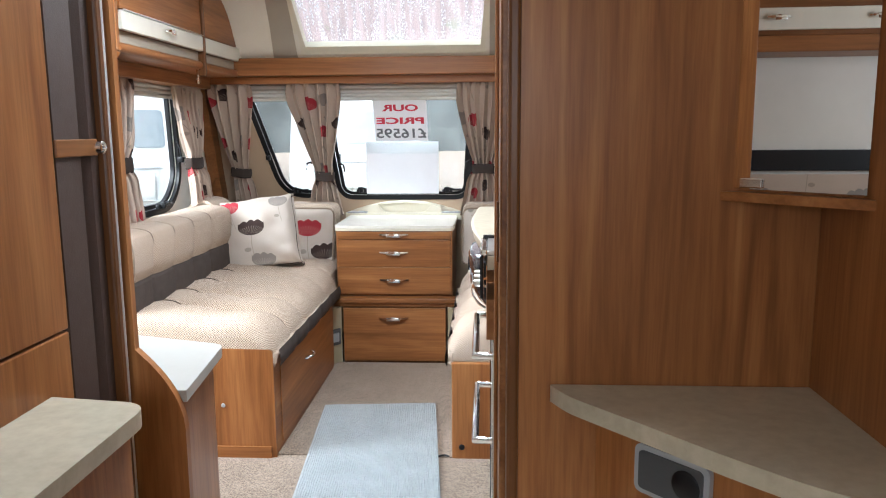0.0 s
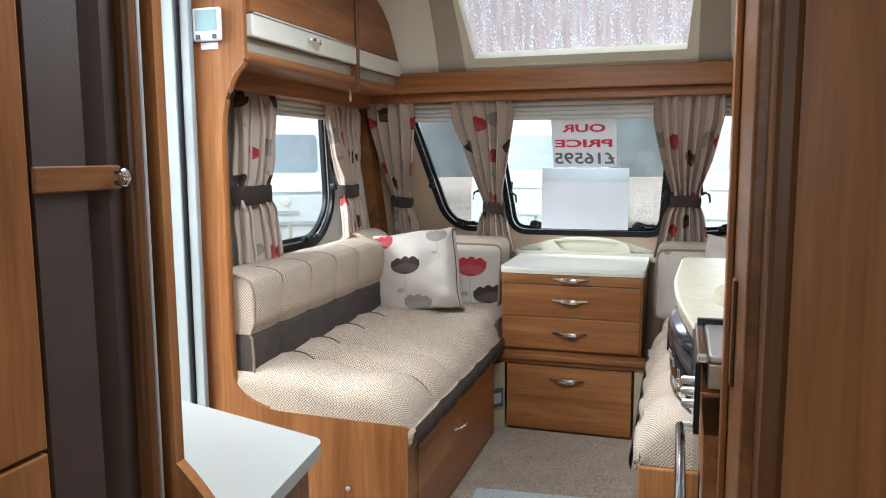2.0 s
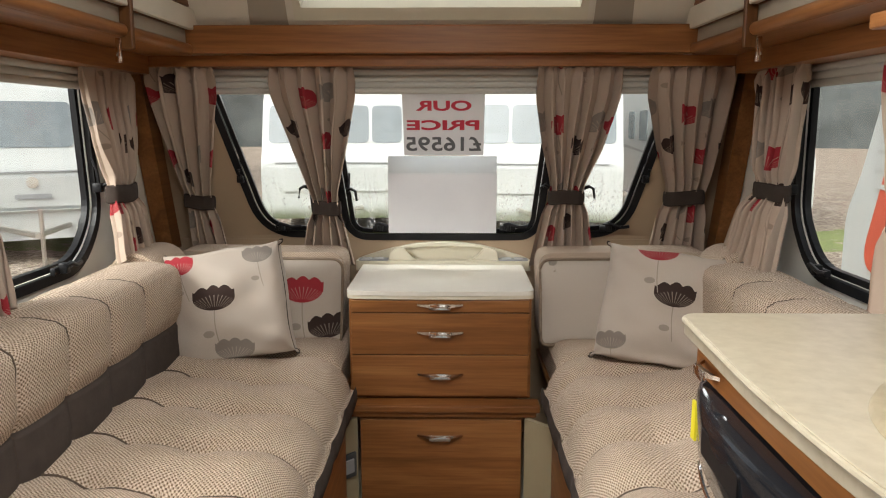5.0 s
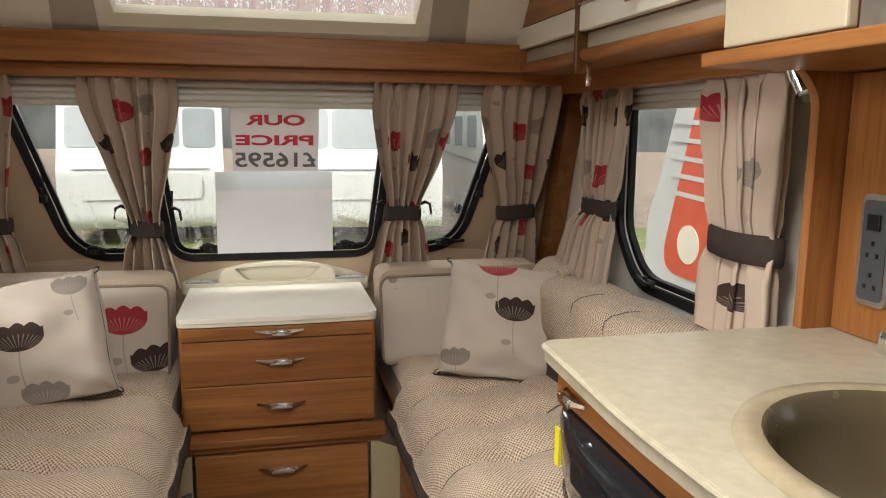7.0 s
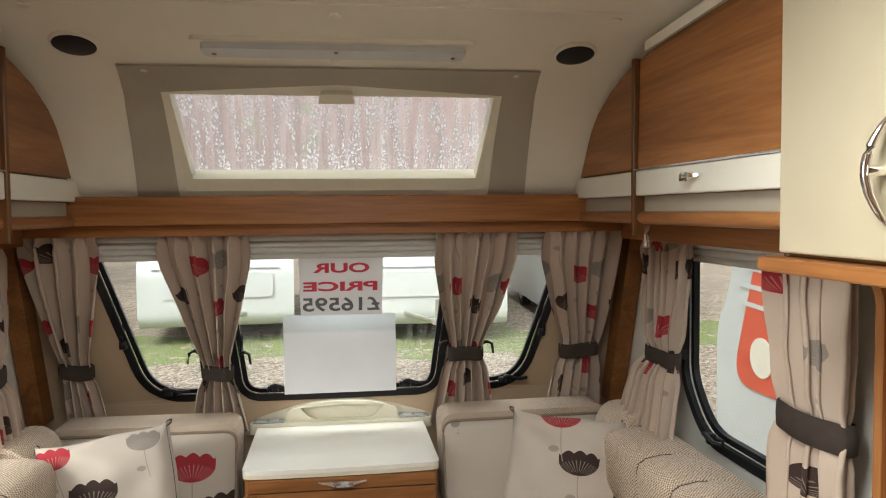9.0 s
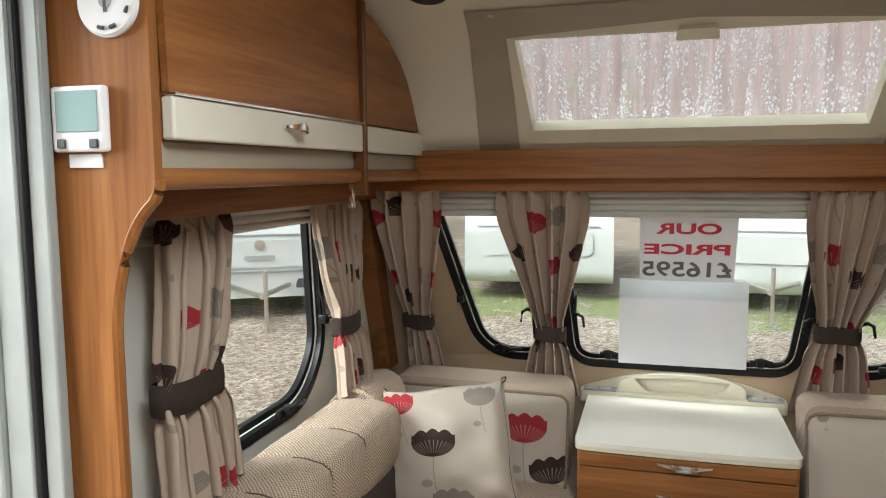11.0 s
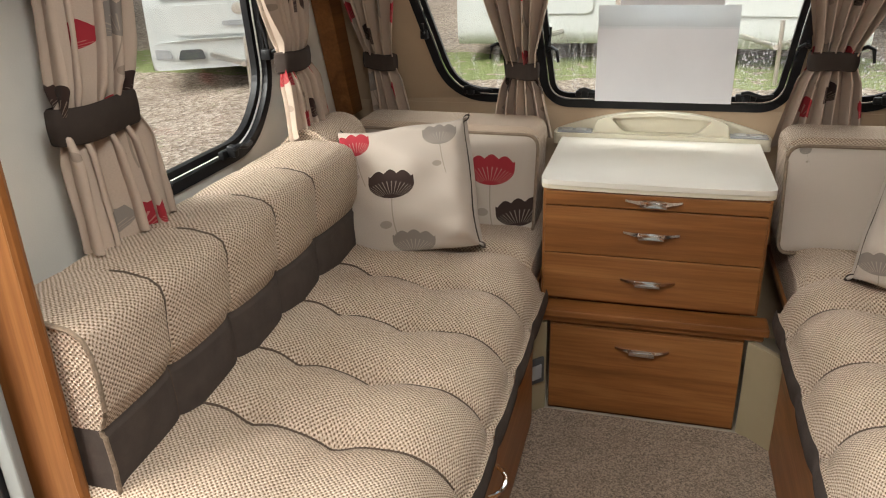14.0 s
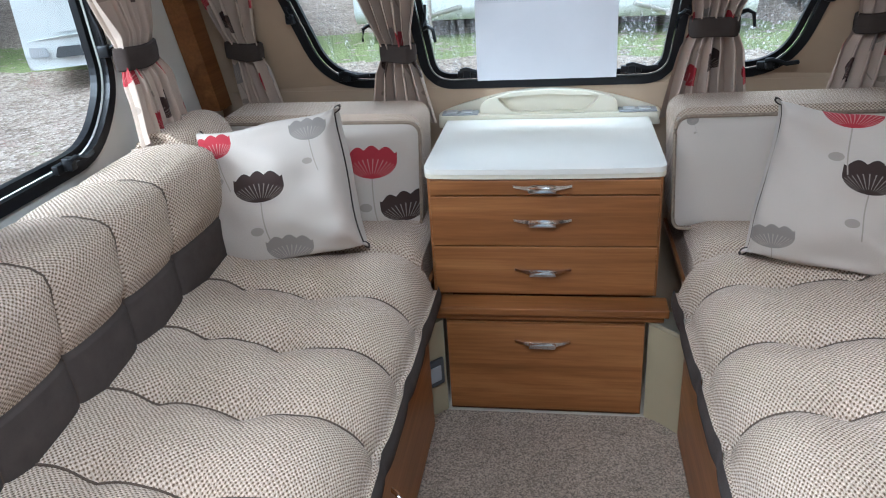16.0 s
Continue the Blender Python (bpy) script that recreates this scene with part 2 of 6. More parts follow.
PILLOW_B = poppy_cloth("poppy_pillow_b", CLOTH, [(-0.045, 0.045, 0.072, 0.0, RED), (0.045, -0.075, 0.068, 0.1, MAROON), (-0.2, -0.05, 0.06, 0.0, MAROON)])
PILLOW_C = poppy_cloth("poppy_pillow_c", CLOTH, [
    (0.03, 0.04, 0.060, 0.0, MAROON), (-0.03, 0.175, 0.06, 0.0, RED), (-0.13, -0.12, 0.045, 0.2, STONE_GREY), (0.155, 0.115, 0.03, 0.0, STONE_GREY)])
PILLOW_D = poppy_cloth("poppy_pillow_d", CLOTH, [(-0.045, 0.13, 0.016, 0.3, STONE_GREY), (0.17, -0.14, 0.05, 0.0, MAROON)])


def carpet(name, color, scale):
    m, t, p = base_material(name, rough=1.0)
    v = coords(t)
    a = ramp(t, noise_out(t, v, scale, 3, 0.75), [(0.38, tuple(c * 0.38 for c in color)), (0.5, color), (0.62, tuple(c * 1.6 for c in color))])
    b = ramp(t, noise_out(t, v, 9, 4), [(0.3, (0.84, 0.84, 0.84)), (0.7, (1.05, 1.05, 1.05))])
    t.links.new(mix(t, 1.0, a, b, "MULTIPLY"), p.inputs["Base Color"])
    bump(t, p, noise_out(t, v, scale, 3, 0.7), 0.9, 0.004)
    p.inputs["Specular IOR Level"].default_value = 0.1
    p.inputs["Sheen Weight"].default_value = 0.45
    p.inputs["Sheen Roughness"].default_value = 0.4
    p.inputs["Sheen Tint"].default_value = (1.0, 0.86, 0.72, 1)
    return m


CARPET = carpet("beige_carpet", (0.27, 0.207, 0.157), 210)
VINYL = mottled("pale_floor_vinyl", (0.5, 0.44, 0.35), 0.5, 0.1, 14)
RUG = carpet("blue_grey_rug_pile", (0.38, 0.42, 0.44), 260)


def clear_glass(name, wet):
    """A thin pane: see-through with a faint mirror sheen; wet panes carry drops."""
    m = bpy.data.materials.new(name)
    m.use_nodes = True
    t = m.node_tree
    t.nodes.remove(t.nodes["Principled BSDF"])
    out = t.nodes["Material Output"]
    tr = node(t, "ShaderNodeBsdfTransparent", Color=(0.93, 0.95, 0.95, 1))
    gl = node(t, "ShaderNodeBsdfGlossy", Roughness=0.02)
    lw = node(t, "ShaderNodeLayerWeight", Blend=0.25)
    face = Val(t, lw.outputs["Facing"])
    mx = node(t, "ShaderNodeMixShader", Fac=(face * face * face * 0.35 + 0.03).out)
    t.links.new(tr.outputs[0], mx.inputs[1])
    t.links.new(gl.outputs[0], mx.inputs[2])
    last = mx.outputs[0]
    if wet:
        vd = coords(t, (1, 0.6, 0.6))
        drops = node(t, "ShaderNodeTexVoronoi", Vector=vd, Scale=120.0, Randomness=1.0)
        columns = Val(t, noise_out(t, coords(t, (42, 3, 4)), 1.0, 4, 0.6))
        d = Val(t, drops.outputs["Distance"])
        size = Val(t, drops.outputs["Color"])
        sepz = t.nodes.new("ShaderNodeSeparateXYZ")
        t.links.new(coords(t), sepz.inputs[0])
        reach = 1.0 if wet > 0.9 else (Val(t, sepz.outputs[2]) * -7.0 + 7.6).max(0.0).min(1.0)
        mask = d.lt(0.36) * size.gt(0.30) * columns.gt(0.50) * (0.75 if wet > 0.9 else 0.3) * reach
        trails = (columns - 0.44).max(0.0).min(0.1) * (1.1 if wet > 0.9 else 0.6) * reach
        frost = node(t, "ShaderNodeBsdfRefraction", Color=(1.0, 1.0, 1.0, 1), Roughness=0.25, IOR=1.33)
        bp = node(t, "ShaderNodeBump", Height=drops.outputs["Distance"], Strength=1.0, Distance=0.006)
        t.links.new(bp.outputs[0], frost.inputs["Normal"])
        veil = node(t, "ShaderNodeBsdfTranslucent", Color=(0.95, 0.95, 0.96, 1) if wet > 0.9 else (0.6, 0.6, 0.6, 1))
        fv = node(t, "ShaderNodeMixShader", Fac=0.6 if wet > 0.9 else 0.3)
        t.links.new(frost.outputs[0], fv.inputs[1])
        t.links.new(veil.outputs[0], fv.inputs[2])
        m2 = node(t, "ShaderNodeMixShader", Fac=(mask + trails).min(0.9).out)
        t.links.new(last, m2.inputs[1])
        t.links.new(fv.outputs[0], m2.inputs[2])
        last = m2.outputs[0]
    t.links.new(last, out.inputs["Surface"])
    return m


GLASS = clear_glass("window_glass", 0)
WET_GLASS = clear_glass("wet_window_glass", 0.35)
ROOF_GLASS = clear_glass("rain_beaded_glass", 1.0)


def ground_material():
    m, t, p = base_material("gravel_and_grass", rough=0.95)
    v = coords(t)
    stones = node(t, "ShaderNodeTexVoronoi", Vector=v, Scale=26.0)
    a = ramp(t, stones.outputs["Color"], [(0.1, (0.18, 0.138, 0.107)), (0.5, (0.36, 0.295, 0.24)), (0.9, (0.57, 0.50, 0.44))])
    b = ramp(t, noise_out(t, v, 1.4, 5), [(0.3, (0.78, 0.74, 0.72)), (0.7, (1.1, 1.08, 1.05))])
    gravel = mix(t, 1.0, a, b, "MULTIPLY")
    sep = t.nodes.new("ShaderNodeSeparateXYZ")
    t.links.new(v, sep.inputs[0])
    y = Val(t, sep.outputs[1])
    wob = Val(t, noise_out(t, v, 0.9, 4)) * 1.6
    strip = (y + wob).gt(12.5) * (y + wob).lt(14.6)
    tuft = Val(t, noise_out(t, v, 3.0, 4)).gt(0.68) * 0.8
    g = ramp(t, noise_out(t, v, 30, 4), [(0.3, (0.13, 0.165, 0.05)), (0.7, (0.30, 0.34, 0.14))])
    fac = strip * Val(t, noise_out(t, v, 5, 3)).gt(0.40) + tuft * 0.4
    t.links.new(mix(t, fac.min(1.0).out, gravel, g), p.inputs["Base Color"])
    bump(t, p, stones.outputs["Distance"], 0.8, 0.02)
    return m


def woodland():
    """Bare winter trees far off, lifted by a faint added glow."""
    m, t, p = base_material("far_woodland", rough=1.0)
    v = coords(t, (1, 1, 0.06))
    a = ramp(t, noise_out(t, v, 1.3, 6, 0.7), [(0.3, (0.15, 0.112, 0.11)), (0.5, (0.31, 0.235, 0.23)), (0.75, (0.52, 0.45, 0.44))])
    g = ramp(t, noise_out(t, coords(t), 0.35, 5, 0.7), [(0.60, (0.28, 0.215, 0.215)), (0.70, (0.16, 0.22, 0.12))])
    col = mix(t, 0.4, a, g)
    t.links.new(col, p.inputs["Base Color"])
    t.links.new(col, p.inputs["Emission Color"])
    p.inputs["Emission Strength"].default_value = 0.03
    return m


GROUND, WOODLAND = ground_material(), woodland()
FOLIAGE = mottled("foliage", (0.12, 0.20, 0.06), 0.7, 0.35, 2)
BARK = mottled("bark", (0.12, 0.09, 0.07), 0.9, 0.2, 6)

# ---- mesh helpers ----


def link(name, bm, material, parent=None, smooth=False, label=""):
    """One mesh object of a bmesh, under parent."""
    me = bpy.data.meshes.new(name)
    bmesh.ops.recalc_face_normals(bm, faces=bm.faces)
    bm.to_mesh(me)
    bm.free()
    for mt in material if isinstance(material, (list, tuple)) else [material]:
        me.materials.append(mt)
    if smooth:
        for f in me.polygons:
            f.use_smooth = True
        if smooth != "all":
            me.set_sharp_from_angle(angle=radians(40))
    ob = new(name, me)
    if parent:
        ob.parent = parent
        ob.matrix_parent_inverse = parent.matrix_basis.inverted()
    if label:
        ob["label"] = label
    return ob


part = link


def thing(name, label, category, at=(0, 0, 0), group=""):
    e = new(name)
    e.empty_display_size = 0.05
    e.matrix_basis = pose(*at)
    return tagged(e, label, category, group)


def structure(ob, label, category=""):
    return tagged(ob, label, category, "", "structure")


def box(x0, x1, y0, y1, z0, z1, bevel=0.003, seg=2, bm=None):
    fresh = bmesh.new()
    bmesh.ops.create_cube(fresh, size=1)
    for v in fresh.verts:
        v.co = Vector((x0 + (v.co.x + 0.5) * (x1 - x0), y0 + (v.co.y + 0.5) * (y1 - y0), z0 + (v.co.z + 0.5) * (z1 - z0)))
    if bevel:
        bmesh.ops.bevel(fresh, geom=fresh.edges[:], offset=bevel, segments=seg, affect="EDGES", profile=0.5)
    return join(bm, fresh)


def join(bm, fresh):
    if bm is None:
        return fresh
    me = bpy.data.meshes.new("join")
    fresh.to_mesh(me)
    fresh.free()
    bm.from_mesh(me)
    bpy.data.meshes.remove(me)
    return bm


def turned(bm, m):
    bmesh.ops.transform(bm, matrix=m, verts=bm.verts)
    return bm


def slab(outer, holes, place, thick, bm=None, bevel=0.0):
    """A flat piece with holes: loops of (u, v), place(u, v, d) gives the point at depth d."""
    fresh = bmesh.new()
    rings = []
    for loop in [outer, *holes]:
        sides = []
        for d in (0.0, thick):
            sides.append([fresh.verts.new(place(u, v, d)) for u, v in loop])
        rings.append(sides)
    for k in (0, 1):
        edges = []
        for sides in rings:
            vs = sides[k]
            edges += [fresh.edges.new((vs[i], vs[(i + 1) % len(vs)])) for i in range(len(vs))]
        if holes:
            bmesh.ops.triangle_fill(fresh, use_beauty=True, use_dissolve=False, edges=edges)
        else:
            cap = fresh.faces.new(rings[0][k])
            cap.normal_update()
            if len(cap.verts) > 4:
                bmesh.ops.triangulate(fresh, faces=[cap], ngon_method="EAR_CLIP")
    for a, b in rings:
        n = len(a)
        for i in range(n):
            fresh.faces.new((a[i], a[(i + 1) % n], b[(i + 1) % n], b[i]))
    return join(bm, fresh)


def on_x(x0):
    return lambda u, v, d: (x0 + d, u, v)


def on_y(y0):
    return lambda u, v, d: (u, y0 + d, v)


def on_z(z0):
    return lambda u, v, d: (u, v, z0 + d)


def rounded(points, radii, seg=6):
    """A closed loop with its corners rounded."""
    out, n = [], len(points)
    for i in range(n):
        a, b, c = (Vector(points[(i + k) % n]) for k in (-1, 0, 1))
        r = radii[i] if isinstance(radii, (list, tuple)) else radii
        if r <= 0:
            out.append(tuple(b))
            continue
        p, q = b + (a - b).normalized() * r, b + (c - b).normalized() * r
        for k in range(seg + 1):
            s = k / seg
            out.append(tuple(p * (1 - s) ** 2 + b * 2 * s * (1 - s) + q * s * s))
    return out


def ring(loop, inset):
    """The loop moved inwards by inset."""
    n, out = len(loop), []
    area = sum(loop[i][0] * loop[(i + 1) % n][1] - loop[(i + 1) % n][0] * loop[i][1] for i in range(n))
    s = 1 if area > 0 else -1
    for i in range(n):
        a, b, c = Vector(loop[i - 1]), Vector(loop[i]), Vector(loop[(i + 1) % n])
        d1, d2 = (b - a), (c - b)
        d1 = d1.normalized() if d1.length > 1e-6 else d2.normalized()
        d2 = d2.normalized() if d2.length > 1e-6 else d1
        t = (d1 + d2).normalized()
        out.append((b.x - s * t.y * inset, b.y + s * t.x * inset))
    return out


def tube(points, radius, sides=8, bm=None, caps=True):
    fresh = bmesh.new()
    pts = [Vector(p) for p in points]
    rings, up = [], Vector((0.0131, 0.0077, 1.0)).normalized()
    for i, p in enumerate(pts):
        d = (pts[min(i + 1, len(pts) - 1)] - pts[max(i - 1, 0)]).normalized()
        ref = up if abs(d.dot(up)) < 0.95 else Vector((1, 0, 0))
        a = d.cross(ref).normalized()
        b = d.cross(a)
        r = radius[i] if isinstance(radius, (list, tuple)) else radius
        rings.append([fresh.verts.new(p + (a * math.cos(2 * math.pi * k / sides) + b * math.sin(2 * math.pi * k / sides)) * r) for k in range(sides)])
    for r0, r1 in zip(rings, rings[1:]):
        for k in range(sides):
            fresh.faces.new((r0[k], r0[(k + 1) % sides], r1[(k + 1) % sides], r1[k]))
    if caps:
        fresh.faces.new(rings[0][::-1])
        fresh.faces.new(rings[-1])
    return join(bm, fresh)


def sheet(nu, nv, place, uv=None, closed=False, bm=None):
    """A grid of quads from place(s, t), s and t from 0 to 1."""
    fresh = bmesh.new()
    layer = fresh.loops.layers.uv.new("UVMap")
    vs = [[fresh.verts.new(place(i / nu, j / nv)) for j in range(nv + 1)] for i in range(nu + 1)]
    for i in range(nu):
        for j in range(nv):
            f = fresh.faces.new((vs[i][j], vs[i + 1][j], vs[i + 1][j + 1], vs[i][j + 1]))
            f.smooth = True
            for lp, (a, b) in zip(f.loops, ((i, j), (i + 1, j), (i + 1, j + 1), (i, j + 1))):
                lp[layer].uv = uv(a / nu, b / nv) if uv else (a / nu, b / nv)
    return fresh

# ---- the shell of the caravan ----
FLOOR_Y0 = -0.9
floor = structure(link("floor", box(-1.09, 1.09, FLOOR_Y0, 4.5, -0.06, 0.0, 0), VINYL), "pale vinyl floor of the caravan", "floor")


def carpet_piece(name, loop, material, label, z=0.004, h=0.007):
    return structure(link(name, slab(loop, [], on_z(z), h), material), label, "carpet")


carpet_piece("lounge_carpet", rounded([(-0.33, 2.775), (0.40, 2.775), (0.40, 3.8), (0.27, 3.87), (-0.27, 3.87), (-0.33, 3.8)], 0.01), CARPET, "beige fitted carpet between the benches", 0.0005)
carpet_piece("kitchen_carpet", rounded([(-0.9, 1.75), (0.5, 1.75), (0.5, 2.765), (-0.9, 2.765)], 0.01), CARPET, "beige carpet by the door and kitchen", 0.0005)

# side walls with their window and door openings
SIDE_WIN = rounded([(3.15, 0.80), (3.70, 0.80), (3.83, 0.95), (3.83, 1.375), (3.15, 1.375)], [0.06, 0.10, 0.06, 0.03, 0.03])
WEST_WIN = rounded([(3.15, 0.80), (3.76, 0.80), (3.885, 0.94), (3.848, 1.375), (3.15, 1.375)], [0.06, 0.10, 0.07, 0.03, 0.03])
DOOR = rounded([(2.10, -0.02), (2.80, -0.02), (2.80, 1.80), (2.10, 1.80)], [0, 0, 0.05, 0.05])
outer = [(FLOOR_Y0, -0.06), (4.62, -0.06), (4.62, 0.8), (4.3, 1.42), (4.3, 2.0), (FLOOR_Y0, 2.0)]
structure(link("wall_west", slab(outer, [WEST_WIN, DOOR], on_x(-1.05), -0.045), WALL), "pale lined caravan side wall with a window and the entrance door opening", "wall")
structure(link("wall_east", slab(outer, [SIDE_WIN], on_x(1.05), 0.045), WALL), "pale lined caravan side wall with a window", "wall")
structure(link("wall_south", slab([(-1.05, -0.06), (1.05, -0.06), (1.05, 2.0), (-1.05, 2.0)], [rounded([(-0.6, 1.05), (0.6, 1.05), (0.6, 1.65), (-0.6, 1.65)], 0.05)], on_y(-0.82), -0.045), WALL), "pale rear wall with a window", "wall")


def lean(z):
    """The front wall: upright to the window sill, leaning in above it."""
    return 4.46 - 0.49 * max(0.0, z - 0.8)


def on_front(offset):
    return lambda u, v, d: (u, lean(v) + offset + d, v)


LEFT_PANE = rounded([(-0.685, 0.80), (-0.465, 0.80), (-0.465, 1.40), (-0.81, 1.40)], [0.13, 0.06, 0.02, 0.02], 8)
RIGHT_PANE = [(-u, v) for u, v in LEFT_PANE][::-1]
MID_PANE = rounded([(-0.36, 0.79), (0.36, 0.79), (0.40, 1.40), (-0.40, 1.40)], [0.08, 0.08, 0.02, 0.02], 8)
front = slab([(-1.05, 0.8 - 0.02), (1.05, 0.78), (1.05, 1.46), (-1.05, 1.46)], [LEFT_PANE, MID_PANE, RIGHT_PANE], on_front(0), 0.04)
box(-1.05, 1.05, 4.46, 4.505, -0.06, 0.7795, 0, 2, front)
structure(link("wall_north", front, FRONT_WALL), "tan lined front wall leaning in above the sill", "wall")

# ceiling: a flat roof that curves down to the front, open at the skylight
PROFILE = [(4.06, 1.515), (4.03, 1.535), (3.985, 1.60), (3.93, 1.685), (3.86, 1.765), (3.83, 1.795), (3.76, 1.84), (3.69, 1.872), (3.62, 1.895), (3.53, 1.918), (3.44, 1.935), (3.3, 1.948), (3.1, 1.95), (2.5, 1.95), (2.03, 1.95), (1.0, 1.95), (FLOOR_Y0, 1.95)]


def side_drop(x):
    return 0.10 * max(0.0, (abs(x) - 0.62) / 0.43) ** 2


XS = [-1.05, -0.98, -0.9, -0.82, -0.74, -0.66, -0.6, -0.455, -0.31, 0.0, 0.31, 0.455, 0.6, 0.66, 0.74, 0.82, 0.9, 0.98, 1.05]
bm = bmesh.new()
for lift in (0.0, 0.03):
    grid = [[bm.verts.new((x, y + lift * 0.7, z + lift - side_drop(x) * (1 if y < 3.95 else 0.3))) for y, z in PROFILE] for x in XS]
    for i in range(len(XS) - 1):
        for j in range(len(PROFILE) - 1):
            if abs(XS[i] + XS[i + 1]) / 2 < 0.455 and 1 <= j <= 4:
                continue
            if abs(XS[i] + XS[i + 1]) / 2 < 0.31 and 13 == j:
                continue
            bm.faces.new((grid[i][j], grid[i + 1][j], grid[i + 1][j + 1], grid[i][j + 1]))
ceiling = structure(link("ceiling", bm, CEILING, smooth=True), "cream lined ceiling curving down to the front", "ceiling")


def on_roof(u, s, d):
    """A point of the ceiling: u across, s along the curve (0 at the front shelf), d below it."""
    k = min(int(s), len(PROFILE) - 2)
    f = s - k
    (y0, z0), (y1, z1) = PROFILE[k], PROFILE[k + 1]
    y, z = y0 + (y1 - y0) * f, z0 + (z1 - z0) * f
    nrm = Vector((0, z1 - z0, -(y1 - y0))).normalized() * -1
    return (u, y + nrm.y * d, z + nrm.z * d - side_drop(u))


# taupe surround of the skylight, following the curve
bm = bmesh.new()
N = 14
for sx in (-1, 1):
    strips = []
    for a in range(N + 1):
        s = 0.15 + a * (6.55 - 0.15) / N
        wide = 0.60 - 0.035 * s / 6.5
        inner = 0.475 if s < 5.3 else 0.0
        strips.append([bm.verts.new(on_roof(sx * u, s, 0.006)) for u in (inner, (inner + wide) / 2, wide)] + [bm.verts.new(on_roof(sx * wide, s, -0.004))])
    for p, q in zip(strips, strips[1:]):
        for k in range(3):
            bm.faces.new((p[k], p[k + 1], q[k + 1], q[k]))
bmesh.ops.remove_doubles(bm, verts=bm.verts, dist=0.0005)
skylight = thing("skylight", "front skylight beaded with rain in a taupe surround", "skylight", (0, 3.95, 1.65))
part("surround", bm, TAUPE, skylight, True, "taupe moulded surround")
bm = slab(rounded([(-0.475, 0.12), (0.475, 0.12), (0.475, 5.3), (-0.475, 5.3)], 0.0), [rounded([(-0.432, 0.9), (0.432, 0.9), (0.455, 4.98), (-0.455, 4.98)], [0.02, 0.02, 0.03, 0.03])], lambda u, s, d: (u, 4.057 - 0.0465 * s + d * 0.8, 1.520 + 0.0555 * s + d * 0.6 - 0.0), 0.05)
part("frame", bm, PLASTIC, skylight, False, "cream plastic frame")
bm = slab([(-0.47, 0.4), (0.47, 0.4), (0.47, 5.2), (-0.47, 5.2)], [], lambda u, s, d: (u, 4.057 - 0.0465 * s + 0.055 + d, 1.520 + 0.0555 * s + 0.03), 0.006)
pane = part("pane", bm, ROOF_GLASS, skylight, False, "rain-beaded pane")
pane.visible_shadow = False
bm = slab(rounded([(-0.045, 0.02), (0.045, 0.02), (0.052, -0.025), (-0.052, -0.025)], 0.008), [], lambda u, v, d: (u, 3.815 - v * 0.6 - d, 1.795 + v * 0.5 - d), 0.012)
part("catch", bm, PLASTIC, skylight, False, "cream catch")

# ---- windows ----


def window(name, loop, place, depth, label, glass, inward):
    """A hinged caravan window: black rubber seal, black inner frame and a pane."""
    w = thing(name, label, "window")
    w["kind"] = "structure"
    sealed = slab(ring(loop, -0.014), [ring(loop, 0.012)], lambda u, v, d: place(u, v, -inward * 0.008 + d), inward * 0.016)
    part("rubber_seal", sealed, RUBBER, w, False, "black rubber seal")
    fr = slab(ring(loop, 0.0125), [ring(loop, 0.030)], lambda u, v, d: place(u, v, depth * 0.3 + d), depth * 0.4)
    part("window_frame", fr, BLACK, w, False, "black window frame")
    pn = part("pane", slab(ring(loop, 0.012), [], lambda u, v, d: place(u, v, depth * 0.8 + d), depth * 0.08), glass, w)
    pn.visible_shadow = False
    return w


WL = window("window_1", WEST_WIN, on_x(-1.05), -0.045, "side window of the lounge in a black frame", GLASS, -1)
WR = window("window_2", SIDE_WIN, on_x(1.05), 0.045, "side window of the lounge in a black frame", GLASS, 1)
F1 = window("window_3", LEFT_PANE, on_front(0), 0.04, "front corner window with a slanted side and rain drops", WET_GLASS, 1)
F2 = window("window_4", MID_PANE, on_front(0), 0.04, "wide front window with a rain-spotted pane", WET_GLASS, 1)
F3 = window("window_5", RIGHT_PANE, on_front(0), 0.04, "front corner window with a slanted side and rain drops", WET_GLASS, 1)
window("window_6", rounded([(-0.6, 1.05), (0.6, 1.05), (0.6, 1.65), (-0.6, 1.65)], 0.05), on_y(-0.82), -0.045, "rear window", GLASS, -1)


def clasp(parent, m):
    """A black window catch with its lever."""
    c = box(-0.022, 0.022, -0.012, 0.0, -0.008, 0.008, 0.003)
    box(-0.008, 0.008, -0.028, -0.01, -0.006, 0.016, 0.003, 2, c)
    tube([(-0.012, -0.03, 0.012), (0.0, -0.033, 0.016), (0.03, -0.03, 0.006), (0.055, -0.026, 0.008)], 0.005, 6, c)
    part("catch", turned(c, m @ Matrix.Scale(1.35, 4)), BLACK, parent, True, "black window catch")


def stay(parent, m):
    """A black window stay: upright arm with a knuckle."""
    c = tube([(0, 0, 0.09), (0, -0.012, 0.05), (0, -0.018, 0.0)], 0.005, 6)
    box(-0.012, 0.012, -0.028, 0.0, -0.016, 0.012, 0.004, 2, c)
    tube([(0, -0.02, 0), (0.004, -0.045, 0.012), (0.004, -0.05, 0.035)], 0.005, 6, c)
    part("stay", turned(c, m), BLACK, parent, True, "black window stay")


for parent, x in ((F1, -0.606), (F2, -0.235), (F2, 0.245), (F3, 0.622)):
    clasp(parent, pose(x, lean(0.825) - 0.010, 0.826))
